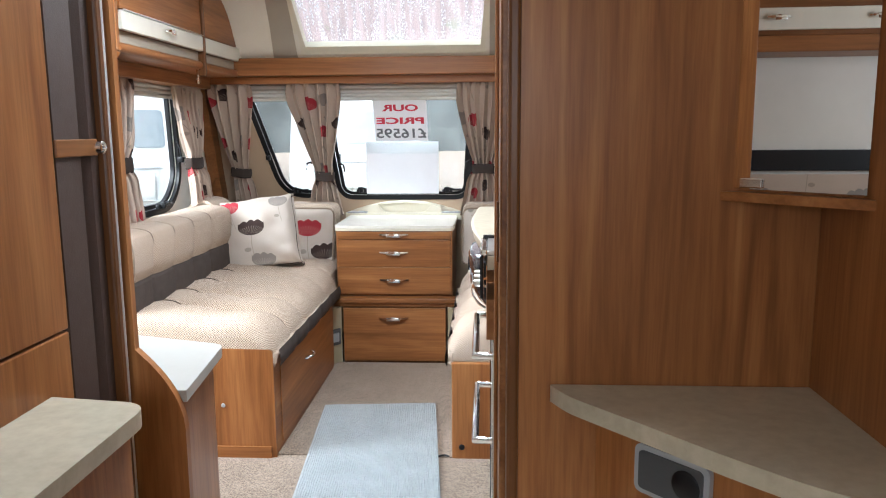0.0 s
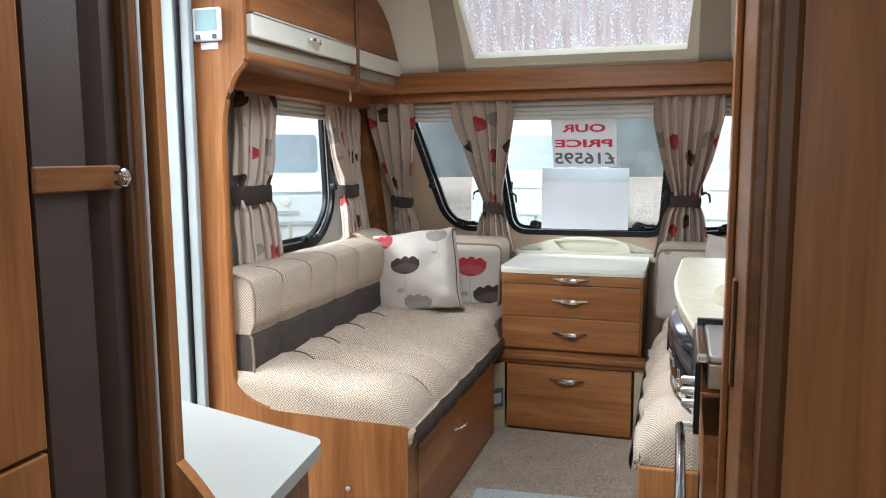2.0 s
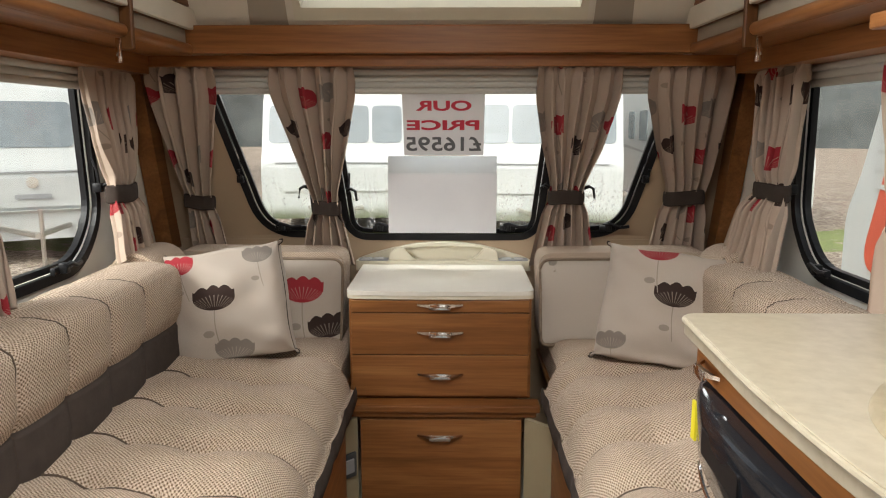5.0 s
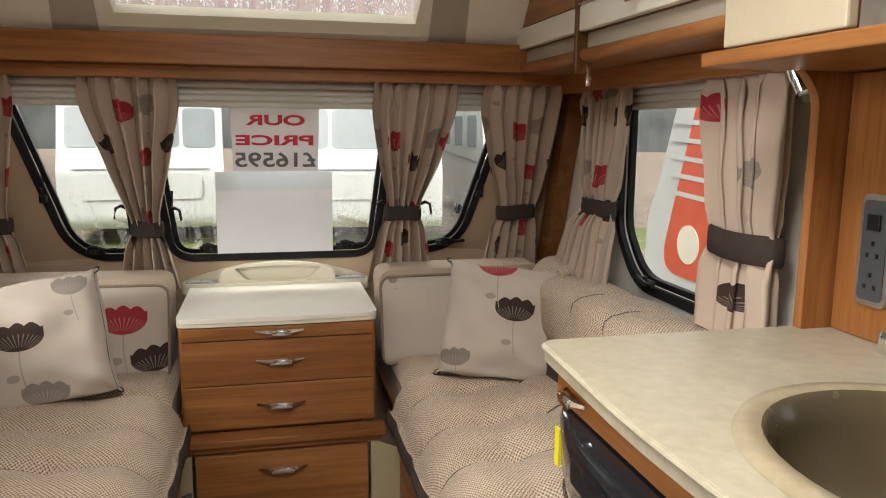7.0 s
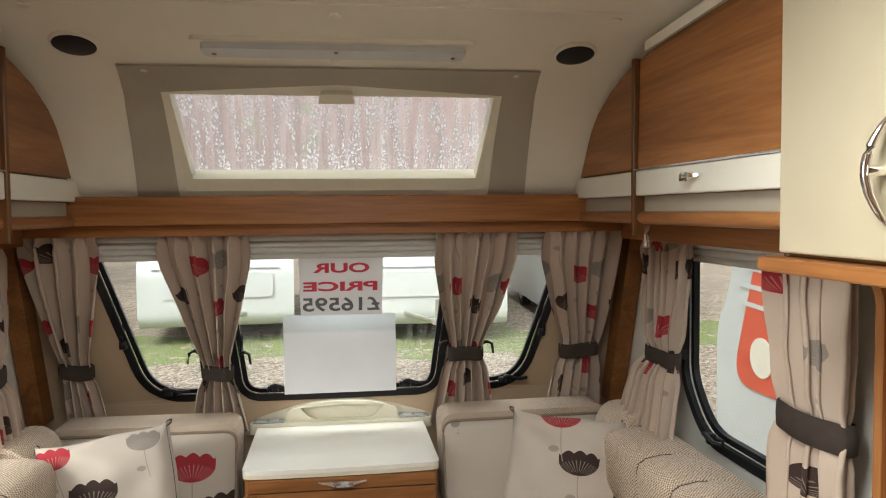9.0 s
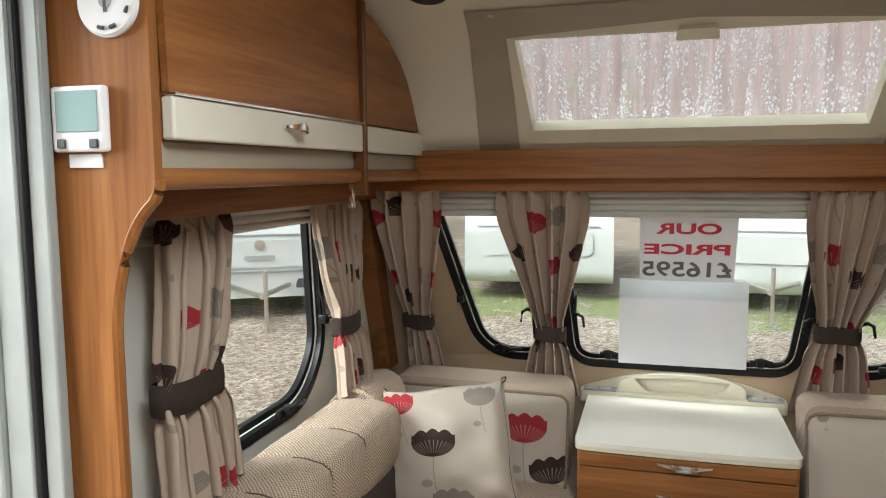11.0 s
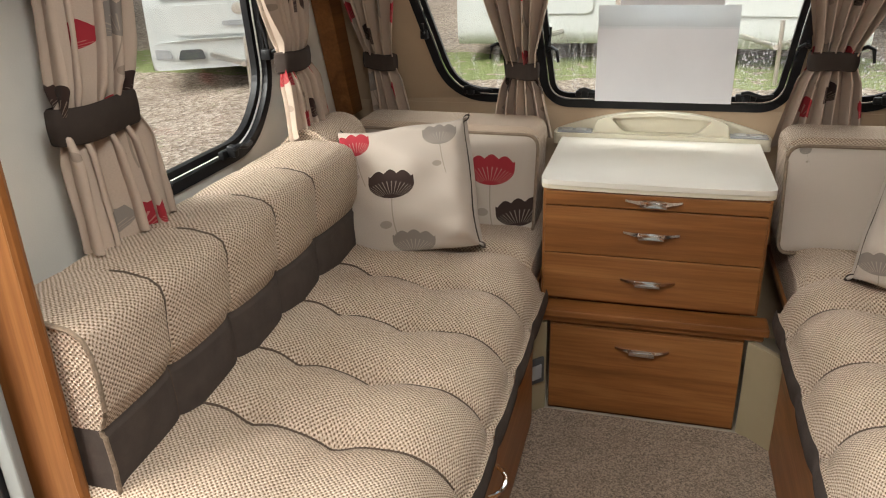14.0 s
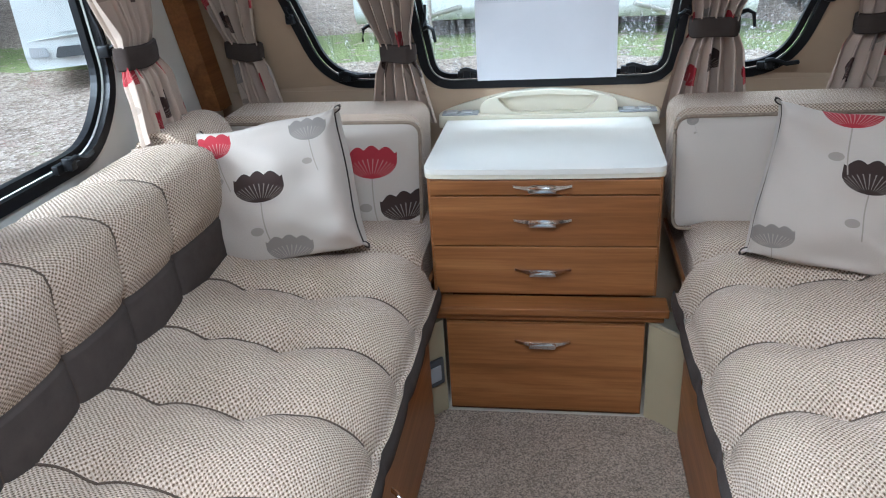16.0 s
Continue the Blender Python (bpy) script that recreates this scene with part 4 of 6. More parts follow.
def pillow(w, h, thick, m, cover, name, label, piping, n=48, boxy=2.6):
    """A plump square pillow with corded seams; its face looks along local -y."""
    th = thing(name, label, "pillow")
    th.matrix_basis = m

    def swell(a, b):
        """The stuffed sides stand out beyond the seam; the corners keep small ears."""
        return a * (1.46 - 0.52 * abs(a) ** 3 + 0.085 * abs(a * b) ** 7)

    def place(side):
        def f(s, t):
            u, v = 2 * s - 1, 2 * t - 1
            au, av = abs(u), abs(v)
            gu, gv = swell(u, v), swell(v, u)
            plump = ((1 - au ** boxy) * (1 - av ** boxy)) ** 0.55
            pin = 1 - 0.03 * (1 - av ** 2) * au ** 2
            pin2 = 1 - 0.03 * (1 - au ** 2) * av ** 2
            wrinkle = 0.018 * noise.noise(Vector((u * 2.6 + v, v * 3.4, w * 10))) * (0.3 + plump) + 0.006 * noise.noise(Vector((u * 9, v * 9, w * 23))) * (1 - plump) * min(1, 12 * plump)
            ex, ez = 0.010 * noise.noise(Vector((v * 1.7, w * 31, 2))), 0.010 * noise.noise(Vector((u * 1.7, w * 17, 7)))
            corner = math.hypot(1 - au, 1 - av)
            fan = math.sin(11 * math.atan2(1.001 - au, 1.001 - av) + 3 * w + 2 * u * v)
            wrinkle += 0.007 * fan * math.exp(-(corner / 0.45) ** 2) * min(1, 6 * plump) - 0.010 * math.exp(-((v + 0.45 + 0.25 * u) / 0.07) ** 2) * max(0.0, au - 0.45)
            pin *= 1 + 0.035 * max(0.0, -v)
            return (w / 2 * gu * pin + ex * au, side * (thick / 2 * plump + wrinkle * min(1, 4 * plump)), h / 2 * gv * pin2 + ez * av)
        return f
    front_ = sheet(n, n, place(-1), lambda s, t: (w / 2 * swell(2 * s - 1, 2 * t - 1), h / 2 * swell(2 * t - 1, 2 * s - 1)))
    back = sheet(n, n, place(1), lambda s, t: (w * (s - 0.5) + 0.7, h * (t - 0.5) + 0.2))
    for b_, nm, mt in ((front_, "cover_front", cover), (back, "cover_back", cover)):
        ob = part(nm, b_, mt)
        ob.parent = th
    edge = []
    for k in range(4 * n):
        q, r = divmod(k, n)
        s, t = ((r / n, 0), (1, r / n), (1 - r / n, 1), (0, 1 - r / n))[q]
        edge.append(place(-1)(s, t))
    edge.append(edge[0])
    ob = part("piping", tube([(x * 1.005, 0.0, z * 1.005) for x, y, z in edge], 0.003, 6), piping, None, True)
    ob.parent = th
    return th


# scatter pillows leaning against the corner cushions
pillow(0.362, 0.355, 0.22, pose(-0.655, 3.895, 0.655, -17, -7, 8), PILLOW_A, "scatter_pillow", "cream scatter pillow printed with red, brown and grey poppies", CLOTH_DARK)
pillow(0.350, 0.355, 0.21, pose(0.672, 3.86, 0.656, -18, 7, -12), PILLOW_C, "scatter_pillow", "cream scatter pillow printed with a brown poppy", CLOTH_DARK)


def bolster(sx, cover, label):
    """A box cushion across the front corner: poppy face, tweed top and sides."""
    th = thing("front_cushion", label, "cushion", (sx * 0.62, 4.16, 0.48))
    x0, x1 = 0.335, 0.93
    loop = rounded([(x0, 0.475), (x1, 0.475), (x1, 0.782), (x0, 0.777)], [0.03, 0.03, 0.05, 0.05])

    def tilt(u, v, d):
        return (sx * u, 4.06 + (v - 0.475) * 0.30 + d, v)
    body = slab(loop, [], lambda u, v, d: tilt(u, v, 0.012 + d), 0.15)
    ul = body.loops.layers.uv.new("UVMap")
    for f in body.faces:
        for lp in f.loops:
            lp[ul].uv = (lp.vert.co.x, lp.vert.co.y * 1.0 + lp.vert.co.z)
    part("tweed_side", body, TWEED, th, True)
    face = sheet(30, 24, lambda s, t: tilt(x0 + 0.008 + (x1 - x0 - 0.016) * s, 0.483 + 0.272 * t, 0.008 - 0.035 * ((1 - abs(2 * s - 1) ** 5) * (1 - abs(2 * t - 1) ** 5)) ** 0.6 + 0.003 * noise.noise(Vector((s * 6, t * 4, sx)))),
                 lambda s, t: (sx * (x0 + (x1 - x0) * s - 0.42), 0.272 * (t - 0.5)))
    part("poppy_face", face, cover, th, False, "cream poppy-print face")
    cord = [tilt(u, v, 0.004) for u, v in ring(rounded([(x0, 0.475), (x1, 0.475), (x1, 0.764), (x0, 0.760)], [0.03, 0.03, 0.045, 0.045]), 0.003)]
    part("piping", tube(cord + [cord[0]], 0.005, 6), TWEED_SIDE, th, True)
    # rolled corner of tweed behind it
    roll = thing("corner_roll", "beige tweed rolled corner cushion", "cushion", (sx * 0.93, 4.0, 0.48))

    def rp(s, t):
        a = math.pi * (s * 1.1 - 0.05)
        r = 0.085 * (1 - 0.15 * abs(2 * t - 1) ** 4)
        y = 3.815 + 0.27 * t
        return (sx * (0.925 - r * math.cos(a)), y, 0.745 + r * math.sin(a) * 1.05) if 0 <= a <= math.pi else (sx * (0.925 - r * (1 if a < 0 else -1)), y, 0.50)
    part("tweed_cover", sheet(30, 24, rp, lambda s, t: (0.3 * s, 0.27 * t)), TWEED, roll)
    cap = slab([(0.842 + 0.0, 0.5)] + [(0.925 - 0.083 * math.cos(math.pi * k / 12), 0.745 + 0.087 * math.sin(math.pi * k / 12)) for k in range(13)] + [(1.0, 0.5)], [], lambda u, v, d: (sx * u, 3.822 + d, v), 0.01)
    ul = cap.loops.layers.uv.new("UVMap")
    for f in cap.faces:
        for lp in f.loops:
            lp[ul].uv = (lp.vert.co.x, lp.vert.co.z)
    part("tweed_end", cap, TWEED, roll)


bolster(-1, PILLOW_B, "cream poppy-print cushion with tweed edging in the front corner")
bolster(1, PILLOW_D, "plain cream cushion with tweed edging in the front corner")

# ---- chest of drawers ----
chest = thing("chest_of_drawers", "cherry wood chest of drawers with a cream flap top", "chest", (0, 4.1, 0))
part("carcass", box(-0.292, 0.292, 3.947, 4.44, 0.335, 0.664, 0.002), WOOD_CHEST, chest)
for z0, z1 in ((0.624, 0.662), (0.485, 0.6205), (0.346, 0.4815)):
    d = part("drawer", box(-0.284, 0.284, 3.932, 3.9465, z0, z1, 0.002), WOOD_CHEST, chest)
    chrome_handle(d, pose(0, 3.934, (z0 + z1) / 2 + 0.006), 0.145, 0.020)
for z0, z1, dy in ((0.6655, 0.677, 0.0), (0.6785, 0.692, 0.004)):
    loop = rounded([(-0.30, 3.942 - dy), (0.30, 3.942 - dy), (0.30, 4.398), (-0.30, 4.398)], [0.03, 0.03, 0.0, 0.0])
    # slightly bowed front edge
    loop = [(u, v - 0.008 * max(0.0, 1 - (u / 0.3) ** 2) if v < 4.2 else v) for u, v in loop]
    more = []
    for a, b in zip(loop, loop[1:] + loop[:1]):
        more.append(a)
        if abs(a[1] - b[1]) < 0.01 and a[1] < 4.2 and abs(a[0] - b[0]) > 0.2:
            more += [(a[0] + (b[0] - a[0]) * k / 12, a[1] - 0.008 * (1 - ((a[0] + (b[0] - a[0]) * k / 12) / 0.3) ** 2)) for k in range(1, 12)]
    part("flap_top", slab(more, [], on_z(z0), z1 - z0), WHITE_TOP if dy else CREAM, chest, False, "cream laminate flap")
part("ledge", box(-0.31, 0.318, 3.872, 3.9465, 0.3105, 0.334, 0.004), WOOD_CHEST, chest)
part("ledge_rail", box(-0.30, 0.308, 3.885, 3.94, 0.291, 0.310, 0.004), WOOD_CHEST, chest)
low = part("low_drawer", box(-0.2535, 0.2595, 3.878, 3.892, 0.014, 0.284, 0.002), WOOD_CHEST, chest)
chrome_handle(low, pose(0, 3.88, 0.236), 0.145, 0.020)
# the dark tone paints the shadow gap round the low drawer
part("plinth", box(-0.256, 0.262, 3.893, 4.44, 0.0, 0.29, 0.001), WOOD_DARK, chest, False, "backing of the low drawer, gap shade painted dark")
for sx, x0, x1 in ((-1, 0.264, 0.345), (1, 0.27, 0.352)):
    cheek = slab([(x0, 3.885), (x1, 3.80), (x1 + 0.012, 3.812), (x0 + 0.012, 3.897)], [], lambda u, v, d: (sx * u, v, d), 0.288)
    ck = part("cheek", cheek, CHEEK, chest, False, "olive-cream corner cheek")
sk = thing("socket", "grey floor socket on the cream corner cheek", "socket", (-0.296, 3.85, 0.14))
SOCKET_AT = pose(-0.296, 3.8485, 0.142, 0, 0, 46) @ Matrix.Scale(1.3, 4)
part("plate", turned(box(-0.027, 0.027, -0.008, 0.0, -0.032, 0.032, 0.004), SOCKET_AT), DARK_GREY, sk)
part("insert", turned(box(-0.016, 0.016, -0.0115, -0.0085, -0.018, 0.018, 0.002), SOCKET_AT), GREY_PLASTIC, sk)

# moulded tray behind the chest top
tray = thing("moulded_tray", "cream moulded plastic tray with a handle dip behind the chest top", "tray", (0, 4.42, 0.68))
part("deck", slab(rounded([(-0.328, 4.400), (0.333, 4.400), (0.333, 4.459), (-0.328, 4.459)], 0.015), [], on_z(0.668), 0.036), PLASTIC, tray, True)
ridge = [(-0.325, 0.692)] + [(-0.325 + 0.655 * k / 30, 0.705 + 0.068 * math.sin(math.pi * k / 30) ** 0.9) for k in range(31)] + [(0.33, 0.692)]
part("ridge", slab(ridge, [], on_y(4.4495), 0.010), PLASTIC, tray, True)
grip = rounded([(-0.205, 0.692), (-0.196, 0.742), (-0.12, 0.766), (0.0, 0.774), (0.13, 0.766), (0.206, 0.742), (0.212, 0.692)], [0.0, 0.02, 0.04, 0.06, 0.04, 0.02, 0.0])
hole = rounded([(-0.105, 0.706), (0.115, 0.706), (0.160, 0.751), (0.0, 0.760), (-0.150, 0.751)], [0.02, 0.02, 0.012, 0.03, 0.012])
hump = part("grip", slab(grip, [hole], lambda u, v, d: (u, 4.422 + d + 0.08 * max(0.0, v - 0.73), v), 0.026), PLASTIC, tray, True, "cream moulded grip with a dip")
soft = hump.modifiers.new("edge", "BEVEL")
soft.width, soft.segments, soft.limit_method = 0.005, 3, "ANGLE"
for x in (-0.262, 0.268):
    sw = part("switch_plate", box(x - 0.055, x + 0.055, 4.4035, 4.4475, 0.7045, 0.710, 0.002), GREY_PLASTIC, tray, False, "grey switch plate")
    for dx in (-0.025, 0.02):
        part("switch", box(x + dx - 0.017, x + dx + 0.017, 4.410, 4.441, 0.7105, 0.7135, 0.001), ALU, sw)

# ---- curtains ----


def curtain(p0, p1, keys, normal, cover, label, seed, tie, slant=0.0, full=2.2):
    """A gathered curtain on a rail from p0 to p1. keys, from top to hem: (z, middle along the rail, half width, way out
    along normal); tie: (height, band width), where a dark band gathers it; slant: fall of the band along the rail."""
    a, b, n = Vector(p0), Vector(p1), Vector(normal)
    width, along = (b - a).length, (b - a).normalized()
    flat = width * full
    folds = max(4, round(flat / 0.112))
    rnd = random.Random(seed)
    size = [rnd.uniform(0.55, 1.35) for _ in range(folds + 2)]
    ztop, zlow = keys[0][0], keys[-1][0]

    def at(z):
        for (z0, *u), (z1, *v) in zip(keys, keys[1:]):
            if z >= z1:
                k = min(1.0, (z0 - z) / (z0 - z1))
                return [p + (q - p) * k for p, q in zip(u, v)]
        return keys[-1][1:]

    def place(s, t):
        z = ztop + (zlow - ztop) * t
        mid, half, out = at(z)
        w = 2 * half
        warp = 0.35 * noise.noise(Vector((s * 4.0, t * 1.1, seed * 3.7))) + 0.12 * noise.noise(Vector((s * 9.0, t * 3.0, seed)))
        ph = 2 * math.pi * (s * folds + warp)
        i = min(folds, int(s * folds))
        amp = min(0.040, max(0.018, math.sqrt(max(0.0, flat * flat - w * w)) / (3.2 * folds))) * (size[i] + (size[i + 1] - size[i]) * (s * folds - i))
        head = max(0.0, 1 - t / 0.06)
        near = max(0.0, 1 - abs(z - tie[0]) / 0.06)
        amp *= (1 - 0.5 * head) * (1 - 0.7 * near)
        x = mid + (s - 0.5) * w - 0.21 * w / folds * math.sin(2 * ph) * (1 - head)
        d = out + amp * math.cos(ph) + 0.005 * head * math.cos(2.6 * ph + seed) + 0.006 * noise.noise(Vector((s * 7, z * 9, seed + 5.0)))
        zz = z + (0.010 * math.cos(ph * 0.5 + seed) + 0.006 * math.cos(ph)) * t ** 6 + (0.004 * math.cos(2.6 * ph) if t == 0 else 0.0) - slant * (x - mid) * near
        p = a + along * x + n * d
        return (p.x, p.y, zz)
    mid0 = a + along * (width / 2)
    th = thing("curtain", label, "curtain", tuple(mid0))
    cl = sheet(folds * 24, 46, place, lambda s, t: (flat * s + seed * 0.137, (ztop - zlow) * (1 - t) + seed * 0.211))
    part("cloth", cl, cover, th)
    mid, half, out = at(tie[0])
    tb = bmesh.new()
    rows_ = []
    for dz, grow in ((-0.5, -0.0005), (-0.42, 0.004), (0.0, 0.0055), (0.42, 0.004), (0.5, -0.0005)):
        row = []
        for i in range(36):
            an = 2 * math.pi * i / 36
            c, sn = math.cos(an), math.sin(an)
            du = (half + 0.006 + grow) * math.copysign(abs(c) ** 0.75, c)
            p = a + along * (mid + du) + n * (out + (0.027 + grow) * math.copysign(abs(sn) ** 0.7, sn) + 0.002 * math.sin(5 * an + seed))
            row.append(tb.verts.new((p.x, p.y, tie[0] + dz * tie[1] - slant * du + 0.0015 * math.sin(3 * an + seed))))
        rows_.append(row)
    for r0, r1 in zip(rows_, rows_[1:]):
        for i in range(36):
            tb.faces.new((r0[i], r0[(i + 1) % 36], r1[(i + 1) % 36], r1[i]))
    part("tie_band", tb, CLOTH_DARK, th, True, "dark brown tie band")
    return th


def front_curtain(top, tied, hem, ztie, seed, slant):
    """top, tied, hem: from and to across the caravan; the cloth follows the leaning windows."""
    x0 = top[0]

    def key(z, span, y):
        return (z, (span[0] + span[1]) / 2 - x0, (span[1] - span[0]) / 2, 4.09 - y)

    def part_way(f):
        return tuple(p + (q - p) * f for p, q in zip(top, tied))
    curtain((x0, 4.09, 1.396), (top[1], 4.09, 1.396),
            [key(1.396, top, 4.09), key(1.30, part_way(0.06), 4.13), key(1.13, part_way(0.5), 4.22), key(ztie + 0.05, part_way(0.94), 4.305), key(ztie, tied, 4.325),
             key(ztie - 0.06, tuple(p + (q - p) * 0.45 for p, q in zip(tied, hem)), 4.335), key(0.705, hem, 4.36)],
            (0, -1, 0), CURTAIN, "beige poppy-print front curtain gathered by a dark tie band", seed, (ztie, 0.052), slant)


front_curtain((-0.962, -0.738), (-0.928, -0.838), (-0.912, -0.790), 0.937, 0.6, 0.1)
front_curtain((-0.553, -0.281), (-0.462, -0.378), (-0.518, -0.322), 0.915, 1.3, 0.05)
front_curtain((0.311, 0.591), (0.393, 0.503), (0.325, 0.556), 0.955, 2.9, 0.0)
front_curtain((0.677, 0.935), (0.808, 0.935), (0.745, 0.945), 0.953, 4.4, -0.06)


def side_curtain(sx, top, tied, hem, ztie, zlow, cover, seed, band, swing, full=2.2):
    """top, tied, hem: from and to along the side wall."""
    y0 = top[0]

    def key(z, span, out):
        return (z, (span[0] + span[1]) / 2 - y0, (span[1] - span[0]) / 2, out)

    def part_way(f):
        return tuple(p + (q - p) * f for p, q in zip(top, tied))
    curtain((sx * 1.005, y0, 1.38), (sx * 1.005, top[1], 1.38),
            [key(1.38, top, 0.03), key(1.28, part_way(0.1), 0.032), key(1.15, part_way(0.55), 0.032), key(ztie + 0.05, part_way(0.95), 0.030), key(ztie, tied, 0.030),
             key(ztie - 0.05, tuple(p + (q - p) * 0.5 for p, q in zip(tied, hem)), 0.038 + swing * 0.3), key(zlow, hem, 0.05 + swing)],
            (-sx, 0, 0), cover, "beige poppy-print curtain with a dark tie band at the side window", seed, (ztie, band), 0.0, full)


side_curtain(-1, (3.034, 3.252), (3.012, 3.200), (2.995, 3.232), 1.03, 0.80, CURTAIN, 5.2, 0.064, 0.0)
side_curtain(-1, (3.695, 3.985), (3.830, 3.960), (3.80, 4.0), 1.008, 0.80, CURTAIN, 6.1, 0.055, 0.01)
side_curtain(1, (2.968, 3.252), (2.977, 3.192), (2.945, 3.202), 1.014, 0.80, CURTAIN_PLAIN, 0.0, 0.064, 0.0, 1.3)
side_curtain(1, (3.645, 3.932), (3.735, 3.915), (3.665, 3.985), 1.02, 0.80, CURTAIN, 8.3, 0.05, 0.04)

# ---- card and price sheet in the front window ----
card = tagged(link("card", box(-0.2, 0.2, 4.378, 4.3795, 0.815, 1.10, 0.0005), PAPER), "blank white card standing against the front window", "card")
sheet_ = tagged(new("price_sheet"), "white price sheet facing outwards, read from behind", "sign")
ps = part("paper", slab([(-0.135, 1.105), (0.148, 1.105), (0.148, 1.335), (-0.135, 1.335)], [], on_front(0.008), 0.001), PAPER, sheet_)


def lettering(text, size, x, z, material, parent, bold=0.0, wide=1.25):
    """Print seen from behind: mirrored, lying on the leaning sheet."""
    cu = bpy.data.curves.new("lettering", "FONT")
    cu.body, cu.size, cu.align_x, cu.extrude, cu.offset = text, size, "CENTER", 0.0003, bold
    tmp = bpy.data.objects.new("lettering", cu)
    scene.collection.objects.link(tmp)
    me = bpy.data.meshes.new_from_object(tmp.evaluated_get(bpy.context.evaluated_depsgraph_get()))
    bpy.data.objects.remove(tmp)
    me.materials.append(material)
    ob = new("lettering", me)
    ob.parent = parent
    ang = math.degrees(math.atan(0.49))
    ob.matrix_basis = pose(x, lean(z) + 0.0065, z) @ pose(0, 0, 0, 90 + ang, 0, 0) @ Matrix.Diagonal((-wide, 1, 1, 1))
    return ob


lettering("OUR", 0.05, 0.01, 1.262, RED_INK, sheet_, 0.0016, 1.75)
lettering("PRICE", 0.05, 0.006, 1.196, RED_INK, sheet_, 0.0016, 2.0)
lettering("£16595", 0.076, 0.006, 1.122, GREY_INK, sheet_, 0.0014, 1.19)

# ---- fixtures of the lounge ----


def spot_lamp(x, y, z, rz):
    s = thing("spot_lamp", "small chrome spot lamp under the overhead locker", "lamp", (x, y, z), "reading spots")
    part("stem", tube([(x, y, z + 0.045), (x, y, z)], 0.0045, 8), CHROME, s, True)
    h = tube([(0, 0, 0.028), (0, 0, 0.03), (0, 0, -0.03), (0, 0, -0.032)], [0.012, 0.0155, 0.0165, 0.014], 14)
    tube([(0, 0, -0.004), (0, 0, 0.004)], 0.0178, 14, h)
    part("head", turned(h, pose(x, y, z - 0.02, 28, 0, rz)), CHROME, s, True)
    part("lens", turned(tube([(0, 0, -0.0322), (0, 0, -0.034)], 0.0125, 12), pose(x, y, z - 0.02, 28, 0, rz)), LENS, s, True, "frosted lens")


spot_lamp(-0.934, 2.902, 1.376, 150)
spot_lamp(0.957, 2.93, 1.378, 210)

dial = thing("dial", "round white dial with slots on the wood end panel", "dial", (-0.822, 2.74, 1.69))
part("face", tube([(-0.822, 2.7415, 1.69), (-0.822, 2.737, 1.69), (-0.822, 2.733, 1.69)], [0.049, 0.049, 0.045], 36), PAPER, dial, True)
for k, a in enumerate((70, 100, 130, 250, 280, 330)):
    an = radians(a)
    arc = [(-0.822 + 0.037 * math.cos(an + 0.09 * i), 2.7325, 1.69 + 0.037 * math.sin(an + 0.09 * i)) for i in range(4)]
    part("slot", tube(arc, 0.0032, 6), DARK_GREY, dial, True)
part("hub", tube([(-0.822, 2.7335, 1.69), (-0.822, 2.7315, 1.69)], 0.01, 14), GREY_PLASTIC, dial, True)
part("hand_mark", box(-0.8245, -0.8195, 2.7312, 2.7326, 1.675, 1.716, 0), DARK_GREY, dial)
panel = thing("control_panel", "white heating control with a pale display on the end panel", "control", (-0.872, 2.74, 1.53))
part("case", box(-0.918, -0.828, 2.727, 2.7415, 1.485, 1.577, 0.005), PAPER, panel)
part("display", box(-0.908, -0.838, 2.7255, 2.7268, 1.513, 1.57, 0.001), mottled("grey_display", (0.3, 0.42, 0.42), 0.15), panel, False, "grey-green display")
for x in (-0.9, -0.846):
    part("button", box(x - 0.007, x + 0.007, 2.7245, 2.7268, 1.49, 1.503, 0.002), DARK_GREY, panel)
tag_ = tagged(link("paper_label", box(-0.9, -0.845, 2.7385, 2.7415, 1.463, 1.482, 0), PAPER), "small white paper label on the end panel", "label")


def roof_pose(x, s):
    p = Vector(on_roof(x, s, 0.0))
    q = Vector(on_roof(x, s + 0.3, 0.0))
    d = (q - p).normalized()
    return Matrix.Translation(p) @ Matrix.Rotation(math.atan2(d.z, -d.y), 4, "X").inverted()


for x in (-0.635, 0.635):
    sp = thing("speaker", "round black speaker grille in the curved ceiling", "speaker", (x, 3.57, 1.87), "ceiling speakers")
    m = roof_pose(x, 7.8)
    g = tube([(0, 0, 0.01), (0, 0, -0.006), (0, 0, -0.010)], [0.058, 0.058, 0.052], 36)
    part("bezel", turned(g, m), CEILING, sp, True)
    part("grille", turned(tube([(0, 0, -0.0105), (0, 0, -0.013)], [0.051, 0.046], 36), m), BLACK, sp, True, "black mesh grille")
lamp = thing("ceiling_light", "long slim white ceiling light, switched off", "ceiling light", (0, 3.62, 1.89))
m = roof_pose(0, 8.0)
part("base", turned(slab(rounded([(-0.36, -0.036), (0.36, -0.036), (0.345, 0.036), (-0.345, 0.036)], 0.02), [], on_z(-0.012), 0.02), m), CEILING, lamp, True)
part("diffuser", turned(slab(rounded([(-0.335, -0.025), (0.335, -0.025), (0.325, 0.025), (-0.325, 0.025)], 0.018), [], on_z(-0.03), 0.0175), m), LENS, lamp, True, "frosted diffuser")
for x in (-0.30, 0.0, 0.30):
    part("screw", turned(tube([(x, -0.02 if x == 0 else 0, -0.0305), (x, -0.02 if x == 0 else 0, -0.034)], 0.006, 10), m), CHROME, lamp, True)
